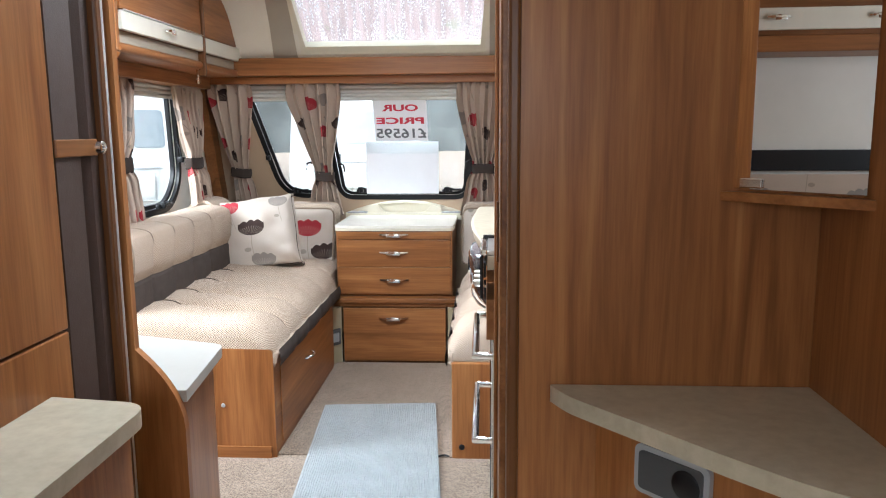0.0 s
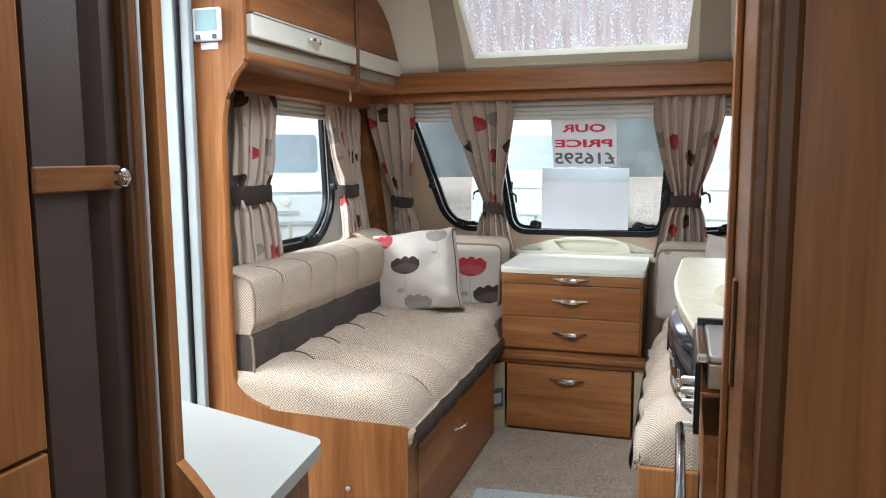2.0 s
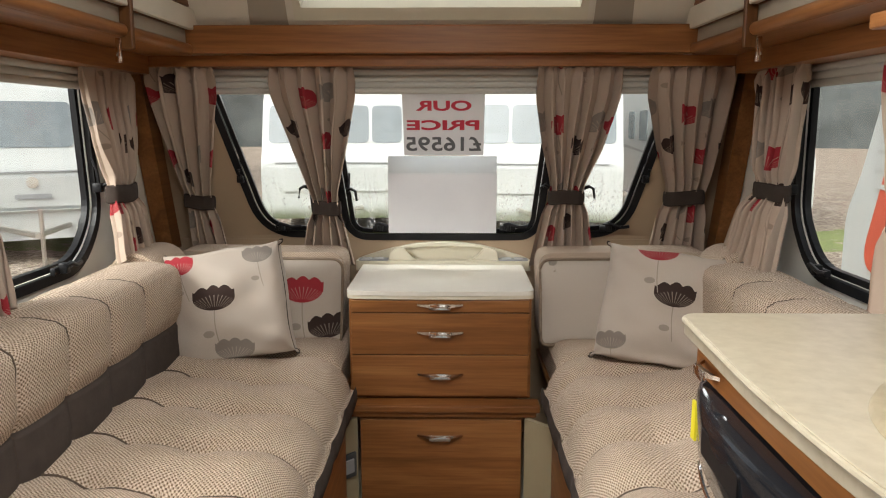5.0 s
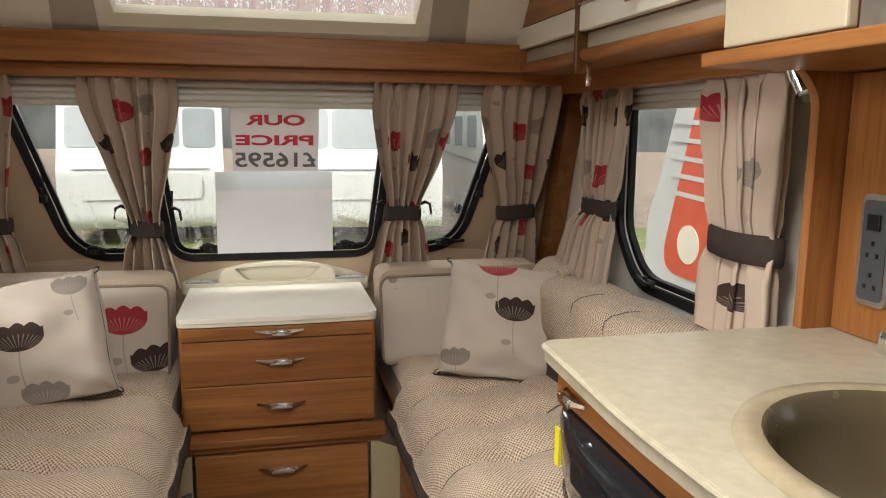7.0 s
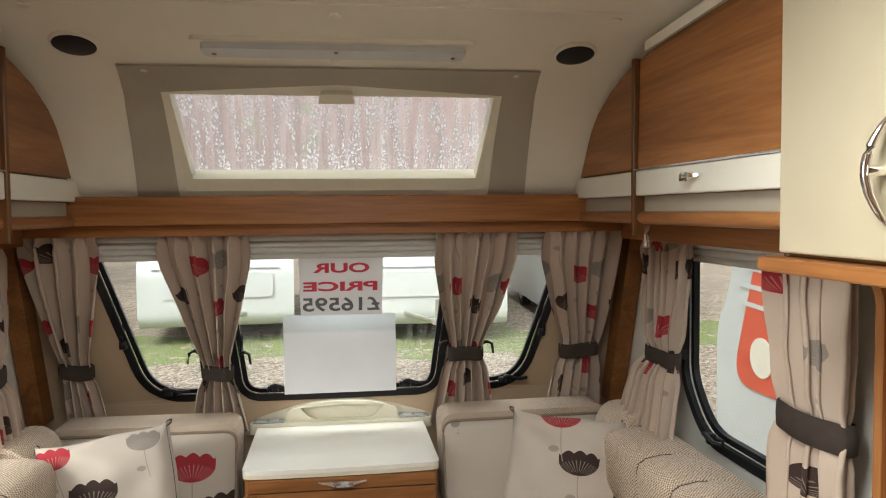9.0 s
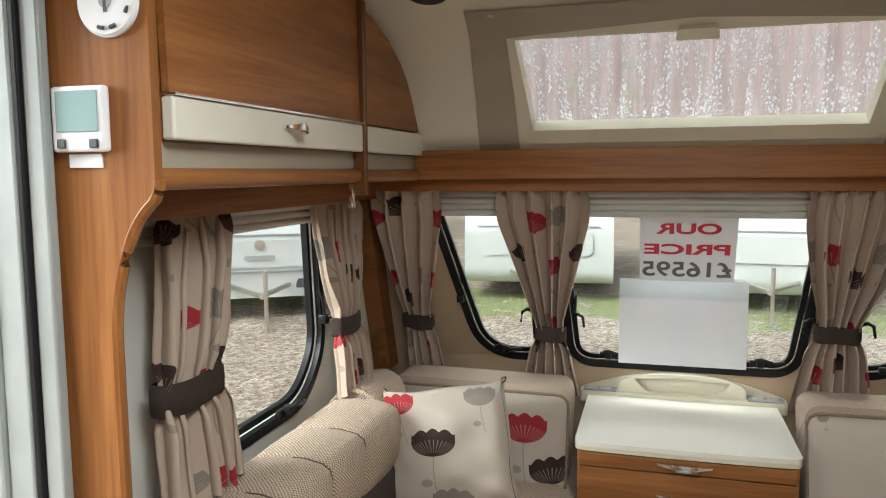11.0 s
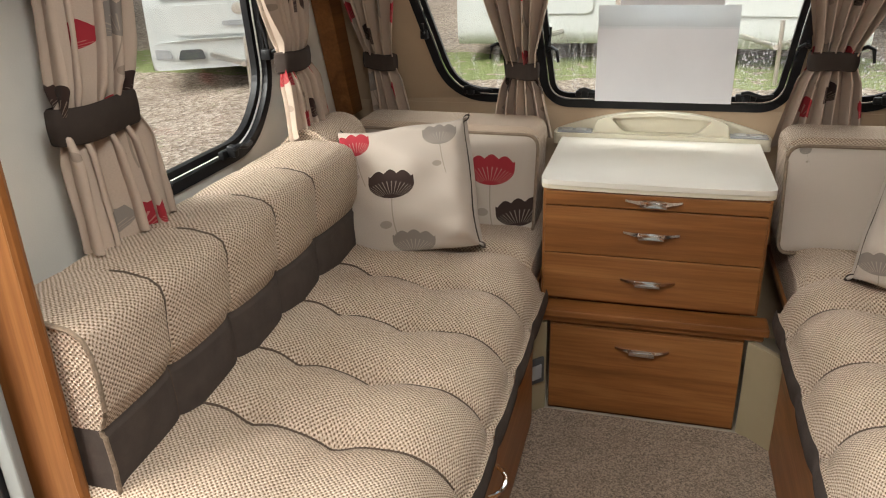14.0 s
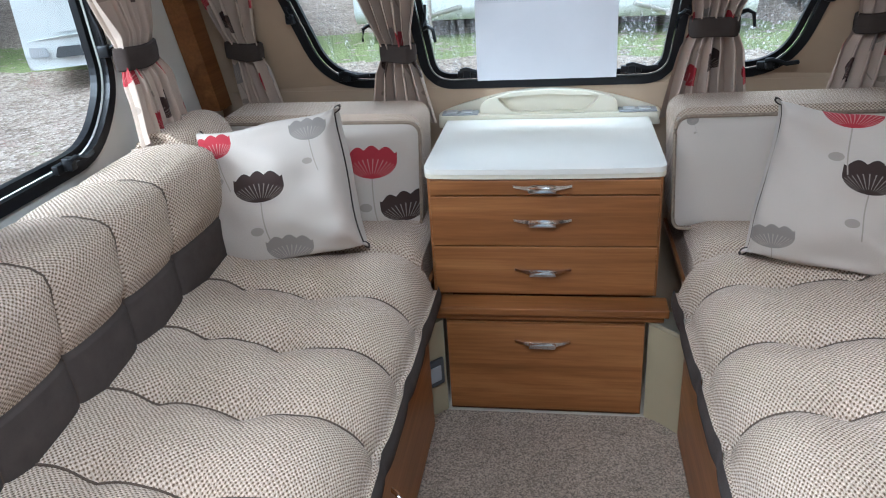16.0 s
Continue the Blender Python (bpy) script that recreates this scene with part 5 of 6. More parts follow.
for x, s in ((-0.68, 9.9), (0.0, 9.7), (0.68, 9.9), (0.0, 6.9), (-0.5, 6.2), (0.5, 6.2)):
    structure(link("trim", turned(tube([(0, 0, 0.002), (0, 0, -0.004), (0, 0, -0.006)], [0.014, 0.013, 0.009], 14), roof_pose(x, s)), CEILING, None, True), "cream screw cap in the ceiling", "cap")
structure(link("trim", box(-0.78, 0.78, 3.40, 3.425, 1.934, 1.941, 0.002), CEILING), "cream joint strip across the ceiling", "trim")

rug = tagged(link("rug", turned(slab(rounded([(-0.233, -0.5), (0.233, -0.5), (0.233, 0.5), (-0.233, 0.5)], 0.012), [], on_z(0.0085), 0.012), pose(0.058, 2.757, 0, 0, 0, 4.8)), RUG), "blue-grey looped bath mat lying on the carpet", "rug")
ribs = bmesh.new()
for k in range(60):
    x = -0.226 + 0.452 * k / 59
    tube([(x + 0.0015 * math.sin(i * 1.7 + k), -0.494 + 0.988 * i / 24, 0.0205) for i in range(25)], 0.0036, 5, ribs)
tagged(part("looped_surface", turned(ribs, pose(0.058, 2.757, 0, 0, 0, 4.8)), RUG, rug, True), kind="stuff")

# ---- kitchen ----
kit = thing("kitchen_unit", "cherry wood kitchen unit beside the bench", "kitchen unit", (0.75, 2.3, 0))
part("end_panel", box(0.475, 1.04, 2.735, 2.752, 0.0, 0.862, 0.002), WOOD_Z, kit)
part("back", box(0.60, 1.04, 1.81, 2.734, 0.0, 0.70, 0.001), WOOD_Z, kit)
fas = part("fascia", slab([(2.82, 0.808), (2.30, 0.808), (2.30, 0.862), (2.82, 0.862)], [], on_x(0.452), 0.016), WOOD_Y, kit)
chrome_handle(fas, pose(0.452, 2.735, 0.836, 0, 0, -90), 0.09, 0.02)
dr = part("drawer", box(0.460, 0.49, 2.02, 2.288, 0.705, 0.862, 0.002), WOOD_Y, kit)
chrome_handle(dr, pose(0.460, 2.12, 0.775, 0, 0, -90), 0.10, 0.03)
part("rail", box(0.460, 0.49, 1.83, 2.0195, 0.705, 0.796, 0.002), WOOD_Y, kit)
SINK_C = (0.725, 2.29)


def ellipse(rx, ry, n=40):
    return [(SINK_C[0] + rx * math.cos(2 * math.pi * k / n), SINK_C[1] + ry * math.sin(2 * math.pi * k / n)) for k in range(n)]


loop = rounded([(0.437, 2.868), (0.419, 2.50), (0.425, 2.30), (0.437, 2.17), (0.453, 2.03), (0.462, 1.81), (1.045, 1.81), (1.045, 2.868)], [0.03, 0.08, 0.05, 0.05, 0.02, 0.0, 0.0, 0.0])
wtop = thing("worktop", "sand-coloured stone-effect laminate kitchen worktop with a curved edge", "worktop", (0.75, 2.3, 0.88))
wt = part("slab", slab(loop, [ellipse(0.222, 0.254)], on_z(0.864), 0.03), WORKTOP, wtop, True)
part("edge_bead", tube([(x - 0.001, y, 0.888) for x, y in loop[3:-3]], 0.0045, 8), WORKTOP, wtop, True, "rounded front edge")
bv = wt.modifiers.new("edge", "BEVEL")
bv.width, bv.segments, bv.limit_method = 0.006, 3, "ANGLE"
snk = thing("sink", "sand-coloured resin sink with a moulded rim set in the worktop", "sink", (*SINK_C, 0.9))
bm = bmesh.new()
rings_ = []
for rx, ry, z in ((0.24, 0.268, 0.8945), (0.236, 0.264, 0.9035), (0.222, 0.250, 0.9045), (0.206, 0.234, 0.9025), (0.2, 0.226, 0.895), (0.19, 0.216, 0.86), (0.175, 0.2, 0.79), (0.13, 0.15, 0.765), (0.03, 0.03, 0.758)):
    rings_.append([bm.verts.new((x, y, z)) for x, y in ellipse(rx, ry, 48)])
for a, b in zip(rings_, rings_[1:]):
    for k in range(48):
        bm.faces.new((a[k], a[(k + 1) % 48], b[(k + 1) % 48], b[k])).material_index = int(a is not rings_[0] and a is not rings_[1] and a is not rings_[2])
bm.faces.new(rings_[-1]).material_index = 1
part("bowl", bm, [SINK, BOWL], snk, "all", "brown bowl with a sand-coloured rim")
part("drain", tube([(*SINK_C, 0.7585), (*SINK_C, 0.762)], [0.03, 0.026], 20), CHROME, snk, True, "chrome drain")
part("drainer", slab(rounded([(0.88, 2.52), (0.985, 2.56), (0.985, 1.95), (0.9, 2.0)], 0.03), [], on_z(0.8945), 0.01), SINK, snk, True)
for y in (2.46, 2.40, 2.34):
    part("groove", tube([(0.915, y, 0.9055), (0.975, y + 0.01, 0.9055)], 0.006, 8), SINK, snk, True)
lid = thing("glass_lid", "raised dark glass lid on a chrome hinge behind the sink", "lid", (0.99, 2.3, 0.9))
part("panel", box(0.99, 0.996, 1.85, 2.645, 0.918, 1.352, 0.002), mottled("smoked_glass", (0.10, 0.115, 0.13), 0.12, 0.05, 300), lid, False, "smoked glass panel")
part("hinge_bar", tube([(0.975, 1.9, 0.912), (0.975, 2.66, 0.912)], 0.013, 12), CHROME, lid, True, "chrome hinge bar")
part("hinge_end", box(0.955, 0.995, 2.66, 2.682, 0.8945, 0.934, 0.006), CHROME, lid, True, "chrome hinge end")
hob = thing("hob", "steel-lidded hob with a black strip set in the worktop", "hob", (0.7, 1.88, 0.89))
part("plate", box(0.4625, 0.95, 1.815, 2.0045, 0.8945, 0.905, 0.003), STEEL, hob)
part("rear_strip", box(0.452, 0.95, 2.005, 2.019, 0.8945, 0.912, 0.002), BLACK, hob, False, "black rear strip")
part("edge_strip", box(0.448, 0.462, 1.815, 2.0045, 0.8945, 0.9065, 0.003), CHROME, hob, False, "bright edge strip")
part("front_panel", box(0.446, 0.4535, 1.815, 2.018, 0.80, 0.894, 0.002), GLOSS_BLACK, hob, False, "black front panel")
for y in (1.85, 1.905, 1.96):
    part("knob", tube([(0.446, y, 0.83), (0.434, y, 0.83), (0.431, y, 0.83)], [0.0065, 0.006, 0.004], 12), STEEL, hob, True, "steel knob")

fr = thing("fridge", "black fridge with a bowed gloss control panel and yellow label", "fridge", (0.5, 2.54, 0))


def bow(y):
    return 0.455 - 0.05 * max(0.0, 1 - ((y - 2.545) / 0.262) ** 2) ** 0.8


bm = bmesh.new()
cols = []
for k in range(25):
    y = 2.29 + 0.51 * k / 24
    b = bow(y)
    cols.append([bm.verts.new(p) for p in ((0.47, y, 0.803), (b + 0.02, y, 0.803), (b + 0.004, y, 0.796), (b, y, 0.785), (b + 0.006, y, 0.70), (b + 0.022, y, 0.668), (0.47, y, 0.66))])
for a, b in zip(cols, cols[1:]):
    for i in range(6):
        bm.faces.new((a[i], a[i + 1], b[i + 1], b[i]))
bm.faces.new(cols[0])
bm.faces.new(cols[-1][::-1])
cp = part("control_panel", bm, GLOSS_BLACK, fr, True, "bowed black gloss control panel")
part("handle_slot", slab(rounded([(2.5, 0.735), (2.66, 0.735), (2.66, 0.775), (2.5, 0.775)], 0.008), [], lambda u, v, d: (bow(u) - 0.0015 + d, u, v), 0.004), BLACK, cp, False, "recessed display")
rim = [(bow(2.295 + 0.5 * k / 20) + 0.012, 2.295 + 0.5 * k / 20, 0.6655) for k in range(21)]
part("rim", tube(rim, 0.0035, 6), CHROME, cp, True, "bright lower rim")
part("door", box(0.472, 0.50, 2.30, 2.73, 0.08, 0.652, 0.006), GLOSS_BLACK, fr)
part("yellow_label", box(0.440, 0.4445, 2.778, 2.796, 0.70, 0.765, 0), YELLOW, fr, False, "yellow energy label")
part("plinth", box(0.50, 0.6, 2.30, 2.73, 0.0, 0.078, 0.001), BLACK, fr)
ov = thing("oven", "built-in oven and grill with two chrome bar handles", "oven", (0.5, 2.06, 0))
for z0, z1, hz in ((0.50, 0.695, 0.655), (0.10, 0.49, 0.455)):
    d = part("door", box(0.478, 0.505, 1.845, 2.29, z0, z1, 0.004), GLOSS_BLACK, ov)
    part("door_frame", slab([(1.847, z0 + 0.002), (2.288, z0 + 0.002), (2.288, z1 - 0.002), (1.847, z1 - 0.002)], [[(1.867, z0 + 0.022), (2.268, z0 + 0.022), (2.268, z1 - 0.03), (1.867, z1 - 0.03)]], on_x(0.4745), 0.003), STEEL, d, False, "steel frame")
    h = tube([(0.474, 1.875, hz), (0.435, 1.875, hz), (0.435, 2.26, hz), (0.474, 2.26, hz)], 0.0085, 8)
    part("handle", h, CHROME, d, True, "chrome bar handle")
part("plinth", box(0.50, 0.6, 1.845, 2.29, 0.0, 0.098, 0.001), BLACK, ov)

post = thing("wall_post", "cherry wood post and wall board beside the worktop", "panel", (1.0, 2.8, 0.9))
arch = rounded([(0.938, 0.8945), (1.045, 0.8945), (1.045, 1.366), (0.90, 1.366), (0.938, 1.32)], [0, 0, 0, 0.0, 0.03])
part("post", slab(arch, [], on_y(2.842), 0.022), WOOD_Z, post)
part("board", box(1.0, 1.045, 2.69, 2.8415, 0.8945, 1.361, 0.004), WOOD_Z, post)
part("strip", box(0.995, 1.045, 2.662, 2.6885, 0.8945, 1.361, 0.006), WOOD_Z, post)
so = thing("double_socket", "grey mains socket plate with a switch and two sockets", "socket", (1.0, 2.746, 1.05))
part("surround", slab(rounded([(2.712, 0.958), (2.782, 0.958), (2.782, 1.152), (2.712, 1.152)], 0.015), [], on_x(0.993), 0.0065), STEEL, so, True)
part("plate", slab(rounded([(2.72, 0.968), (2.774, 0.968), (2.774, 1.142), (2.72, 1.142)], 0.01), [], on_x(0.9905), 0.0022), DARK_GREY, so)
part("rocker", box(0.986, 0.9902, 2.733, 2.762, 1.09, 1.118, 0.002), BLACK, so)
for zc in (1.055, 1.0):
    for dy, dz in ((0, 0.013), (-0.011, -0.008), (0.011, -0.008)):
        part("pin_hole", box(0.9895, 0.9903, 2.747 + dy - 0.003, 2.747 + dy + 0.003, zc + dz - 0.004, zc + dz + 0.004, 0), BLACK, so)

sh = thing("kitchen_shelf", "cherry wood board under the wall cupboard", "shelf", (0.85, 2.3, 1.37))
part("board", box(0.705, 1.045, 1.81, 2.855, 1.3625, 1.387, 0.004), WOOD_Y, sh)
cb = thing("wall_cupboard", "cream gloss wall cupboard with a chrome arc handle", "cupboard", (0.87, 2.69, 1.39))
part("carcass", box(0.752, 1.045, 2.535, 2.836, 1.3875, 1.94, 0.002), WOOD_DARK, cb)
cd = part("door", box(0.732, 0.7515, 2.552, 2.834, 1.394, 1.93, 0.004), CREAM_DOOR, cb)
pts = [(0.732 - 0.03 * math.sin(math.pi * k / 14) ** 0.8, 2.575 + 0.012 * math.sin(math.pi * k / 14), 1.440 + 0.155 * k / 14) for k in range(15)]
part("handle", tube(pts, [0.0025 + 0.0045 * math.sin(math.pi * k / 14) ** 0.7 for k in range(15)], 10), CHROME, cd, True, "chrome arc handle")
part("handle_post", tube([(0.733, 2.585, 1.518), (0.70, 2.585, 1.518)], 0.008, 10), CHROME, cd, True, "chrome button")
mw = thing("microwave", "built-in microwave with a brushed steel frame and black glass door", "microwave", (0.85, 2.25, 1.39))
part("frame", slab([(1.83, 1.3875), (2.532, 1.3875), (2.532, 1.90), (1.83, 1.90)], [[(1.9, 1.44), (2.47, 1.44), (2.47, 1.84), (1.9, 1.84)]], on_x(0.735), 0.02), STEEL, mw)
part("body", box(0.772, 1.04, 1.85, 2.53, 1.3885, 1.90, 0.002), BLACK, mw, False, "black casing")
md = part("door", slab(rounded([(1.92, 1.458), (2.452, 1.458), (2.452, 1.825), (1.92, 1.825)], 0.006), [rounded([(1.95, 1.487), (2.415, 1.487), (2.415, 1.795), (1.95, 1.795)], 0.014)], on_x(0.744), 0.022), STEEL, mw)
part("window", box(0.7475, 0.760, 1.9495, 2.4155, 1.4865, 1.7955, 0.001), DOOR_GLASS, md, False, "black glass window")

# ---- partition, folding door and rear part ----
pr = thing("partition", "cherry wood partition wall with a dark door jamb", "partition", (0.78, 1.68, 0))
part("board", box(0.512, 1.045, 1.56, 1.80, 0.0, 1.945, 0.003), WOOD_Z, pr)
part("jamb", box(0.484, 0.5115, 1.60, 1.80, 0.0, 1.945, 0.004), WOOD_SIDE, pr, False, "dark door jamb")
part("jamb_bead", box(0.496, 0.518, 1.552, 1.5995, 0.0, 1.945, 0.006), WOOD_DARK, pr, False, "dark bead")
part("jamb_edge", box(0.476, 0.4835, 1.765, 1.80, 0.0, 1.945, 0.003), WOOD_Z, pr)
part("latch_plate", box(0.4795, 0.4838, 1.70, 1.722, 0.90, 1.02, 0.002), WOOD_DARK, pr, False, "dark latch plate")

scr = thing("screen_board", "cherry wood board by the door curving out at cabinet height", "panel", (-0.6, 1.76, 0))
loop = [(-1.046, 0.0), (-0.188, 0.0), (-0.188, 0.50)] + [(-0.188 - 0.10 * (k / 10) ** 1.6, 0.52 + 0.18 * (k / 10) ** 0.8) for k in range(11)] + [(-0.293, 1.945), (-1.046, 1.945)]
part("board", slab(loop, [], on_y(1.748), 0.02), WOOD_Z, scr)
cab = thing("door_cabinet", "low cabinet with a white laminate top beside the door", "cabinet", (-0.6, 2.0, 0))
top = rounded([(-0.19, 1.7685), (-0.232, 2.125), (-0.73, 2.275), (-1.02, 2.285), (-1.02, 1.7685)], [0.0, 0.03, 0.06, 0, 0])
part("top", slab(top, [], on_z(0.578), 0.026), GREY_WHITE, cab, False, "white laminate top")
part("body", slab([(-0.215, 1.7685), (-0.255, 2.10), (-0.73, 2.25), (-1.02, 2.26), (-1.02, 1.7685)], [], on_z(0.0), 0.5775), WOOD_Z, cab)

wd = thing("wardrobe", "tall cherry wood wardrobe beside the folding door", "wardrobe", (-0.4, 1.4, 0))
part("upper_panel", box(-0.36, -0.30, 1.19, 1.528, 0.806, 1.945, 0.003), WOOD_Z, wd)
part("lower_panel", box(-0.36, -0.30, 1.19, 1.528, 0.0, 0.801, 0.003), WOOD_Z, wd)
part("side_panel", box(-1.045, -0.3605, 1.19, 1.208, 0.0, 1.945, 0.002), WOOD_Z, wd)
low = thing("vanity_cabinet", "low wooden cabinet with a cream rounded top", "cabinet", (-0.2, 1.0, 0))
part("top", slab(rounded([(-0.299, 0.5), (-0.112, 0.5), (-0.112, 1.43), (-0.299, 1.455)], [0.02, 0.05, 0.05, 0.0]), [], on_z(0.672), 0.03), WORKTOP, low, True, "cream laminate top")
part("body", box(-0.298, -0.14, 0.52, 1.41, 0.0, 0.6715, 0.003), WOOD_Z, low)
fd = thing("folding_door", "plum-brown folding door drawn back with a leather strap", "folding door", (-0.34, 1.61, 0))
for name_, plan in (("leaf", [(-0.318, 1.531), (-0.303, 1.537), (-0.303, 1.620), (-0.316, 1.624)]), ("leaf", [(-0.330, 1.628), (-0.322, 1.631), (-0.306, 1.662), (-0.306, 1.690), (-0.330, 1.690)])):
    part(name_, slab(plan, [], on_z(0.01), 1.92), PLUM, fd, False, "plum vinyl leaf")
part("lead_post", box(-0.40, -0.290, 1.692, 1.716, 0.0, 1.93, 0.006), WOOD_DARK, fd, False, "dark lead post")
part("post_bead", box(-0.302, -0.2905, 1.7165, 1.723, 0.0, 1.93, 0.002), ALU, fd, False, "thin grey bead")
part("strap", box(-0.3025, -0.297, 1.532, 1.676, 1.114, 1.146, 0.002), WOOD_SIDE, fd, False, "brown leather strap")
part("stud", tube([(-0.289, 1.662, 1.13), (-0.279, 1.662, 1.13), (-0.275, 1.662, 1.13)], [0.012, 0.012, 0.007], 16), CHROME, fd, True, "chrome stud")

structure(link("trim", box(1.034, 1.0495, 0.4, 1.5595, 0.0, 1.945, 0.002), WOOD_Z), "cherry wood lining of the side wall", "lining")
cs = thing("corner_cabinet", "wooden corner cabinet with a sand-coloured laminate top", "cabinet", (0.85, 1.35, 0))
edge = [(0.572, 1.553), (0.60, 1.49), (0.70, 1.372), (0.79, 1.262), (0.88, 1.165), (1.033, 1.06), (1.033, 1.553)]
part("top", slab(rounded(edge, [0.01, 0.03, 0.04, 0.04, 0.04, 0, 0]), [], on_z(0.672), 0.03), WORKTOP, cs, True, "sand-coloured laminate top")
part("body", slab([(0.66, 1.553), (0.74, 1.44), (0.83, 1.335), (0.92, 1.235), (1.033, 1.15), (1.033, 1.553)], [], on_z(0.0), 0.6715), WOOD_Z, cs)
s2 = thing("socket", "dark twin socket with a grey surround on the corner cabinet", "socket", (0.76, 1.4, 0.59))
m = pose(0.765, 1.405, 0.60, 0, 0, -48)
part("surround", turned(slab(rounded([(-0.07, -0.045), (0.07, -0.045), (0.07, 0.04), (-0.07, 0.04)], 0.015), [], on_y(-0.012), 0.011), m), GREY_PLASTIC, s2)
part("plate", turned(slab(rounded([(-0.06, -0.036), (0.06, -0.036), (0.06, 0.031), (-0.06, 0.031)], 0.01), [], on_y(-0.015), 0.0028), m), DARK_GREY, s2)
part("outlet", turned(tube([(0.03, -0.0152, -0.002), (0.03, -0.018, -0.002)], [0.026, 0.022], 20), m), BLACK, s2, True)

mc = thing("mirror_cabinet", "corner cabinet with a mirror door on a wooden ledge", "mirror", (0.97, 1.45, 1.05))
part("ledge", slab([(0.862, 1.5585), (1.033, 1.375), (1.033, 1.5585)], [], on_z(1.035), 0.016), WOOD_X, mc)
part("body", slab([(0.893, 1.5585), (1.033, 1.412), (1.033, 1.5585)], [], on_z(1.0515), 0.88), WOOD_Z, mc)
part("mirror", slab([(0.885, 1.5575), (1.032, 1.403), (1.033, 1.407), (0.890, 1.5585)], [], on_z(1.056), 0.87), MIRROR, mc, False, "mirror door")
part("mirror_clip", turned(box(-0.02, 0.02, -0.004, 0.0, -0.008, 0.008, 0.002), pose(0.905, 1.534, 1.066, 0, 0, -46)), CHROME, mc)

# rear sleeping place, seen in the mirror
rl = thing("overhead_locker", "wood overhead locker with a pale band over the bed", "locker", (-0.9, 0.4, 1.45))
part("body", box(-1.033, -0.80, -0.7, 1.149, 1.50, 1.93, 0.003), WOOD_SIDE, rl)
part("band", box(-0.799, -0.785, -0.68, 1.12, 1.52, 1.60, 0.003), BAND, rl, False, "pale cream band")
part("base", box(-1.033, -0.79, -0.7, 1.149, 1.44, 1.4995, 0.004), WOOD_Y, rl)
chrome_handle(rl, pose(-0.785, 0.62, 1.565, 0, 0, 90), 0.09, 0.02)
chrome_handle(rl, pose(-0.785, 0.98, 1.565, 0, 0, 90), 0.09, 0.02)
bed = thing("bed", "bed base with a pale poppy-print mattress cover", "bed", (-0.7, 0.3, 0))
part("base", box(-1.04, -0.31, -0.78, 1.14, 0.0, 0.36, 0.004), WOOD_Y, bed)
mt = box(-1.035, -0.31, -0.78, 1.14, 0.361, 0.5, 0.03, 4)
part("mattress", mt, TWEED_SIDE, bed, True)
bb = thing("headboard", "pale poppy-print padded headboard with a black band on the wall", "headboard", (-1.0, 0.3, 0.5))
pad = sheet(10, 60, lambda s, t: (-1.03 + 0.03 * math.sin(math.pi * min(1, s * 1.0)), -0.78 + 1.92 * t, 0.51 + 0.46 * s), lambda s, t: (1.92 * t, 0.46 * s))
part("pad", pad, CURTAIN_PLAIN, bb)
part("band", box(-1.033, -1.02, -0.78, 1.14, 0.985, 1.07, 0.003), BLACK, bb, False, "black band")

# roof light over the kitchen
rf = thing("roof_light", "white framed roof light", "roof light", (0, 2.25, 1.95))
part("frame", slab(rounded([(-0.36, 2.0), (0.36, 2.0), (0.36, 2.53), (-0.36, 2.53)], 0.03), [[(-0.30, 2.05), (0.30, 2.05), (0.30, 2.48), (-0.30, 2.48)]], on_z(1.942), 0.04), PAPER, rf)

# small caps and leads
for x, y, z in ((-0.965, 2.7405, 0.05), (-0.62, 2.7405, 0.045), (-0.47, 2.7405, 0.20)):
    tagged(link("screw_cap", tube([(x, y, z), (x, y - 0.003, z)], [0.008, 0.006], 12), GREY_PLASTIC, None, True), "small grey screw cap on the bench end", "cap", "screw caps")
tagged(link("screw_cap", tube([(0.375, 2.759, 0.05), (0.375, 2.756, 0.05)], [0.011, 0.008], 12), BLACK, None, True), "small dark screw cap on the bench end", "cap", "screw caps")
for k, (u, v) in enumerate(((2.44, 0.742), (2.47, 0.738), (2.41, 0.735), (2.36, 0.725))):
    part("button", slab(rounded([(u - 0.008, v - 0.009), (u + 0.008, v - 0.009), (u + 0.008, v + 0.009), (u - 0.008, v + 0.009)], 0.002), [rounded([(u - 0.006, v - 0.007), (u + 0.006, v - 0.007), (u + 0.006, v + 0.007), (u - 0.006, v + 0.007)], 0.001)], lambda a, b, d: (bow(a) - 0.0008 + 0.006 * (0.785 - b) / 0.085 + d, a, b), 0.002), GREY_PLASTIC, cp)
lead = [(0.26 + 0.07 * k / 12, 2.772 + 0.006 * math.sin(k * 0.9), 0.012) for k in range(13)]
tagged(link("cable", tube(lead, 0.003, 6), BLACK, None, True), "thin black cable lying along the carpet edge", "cable")

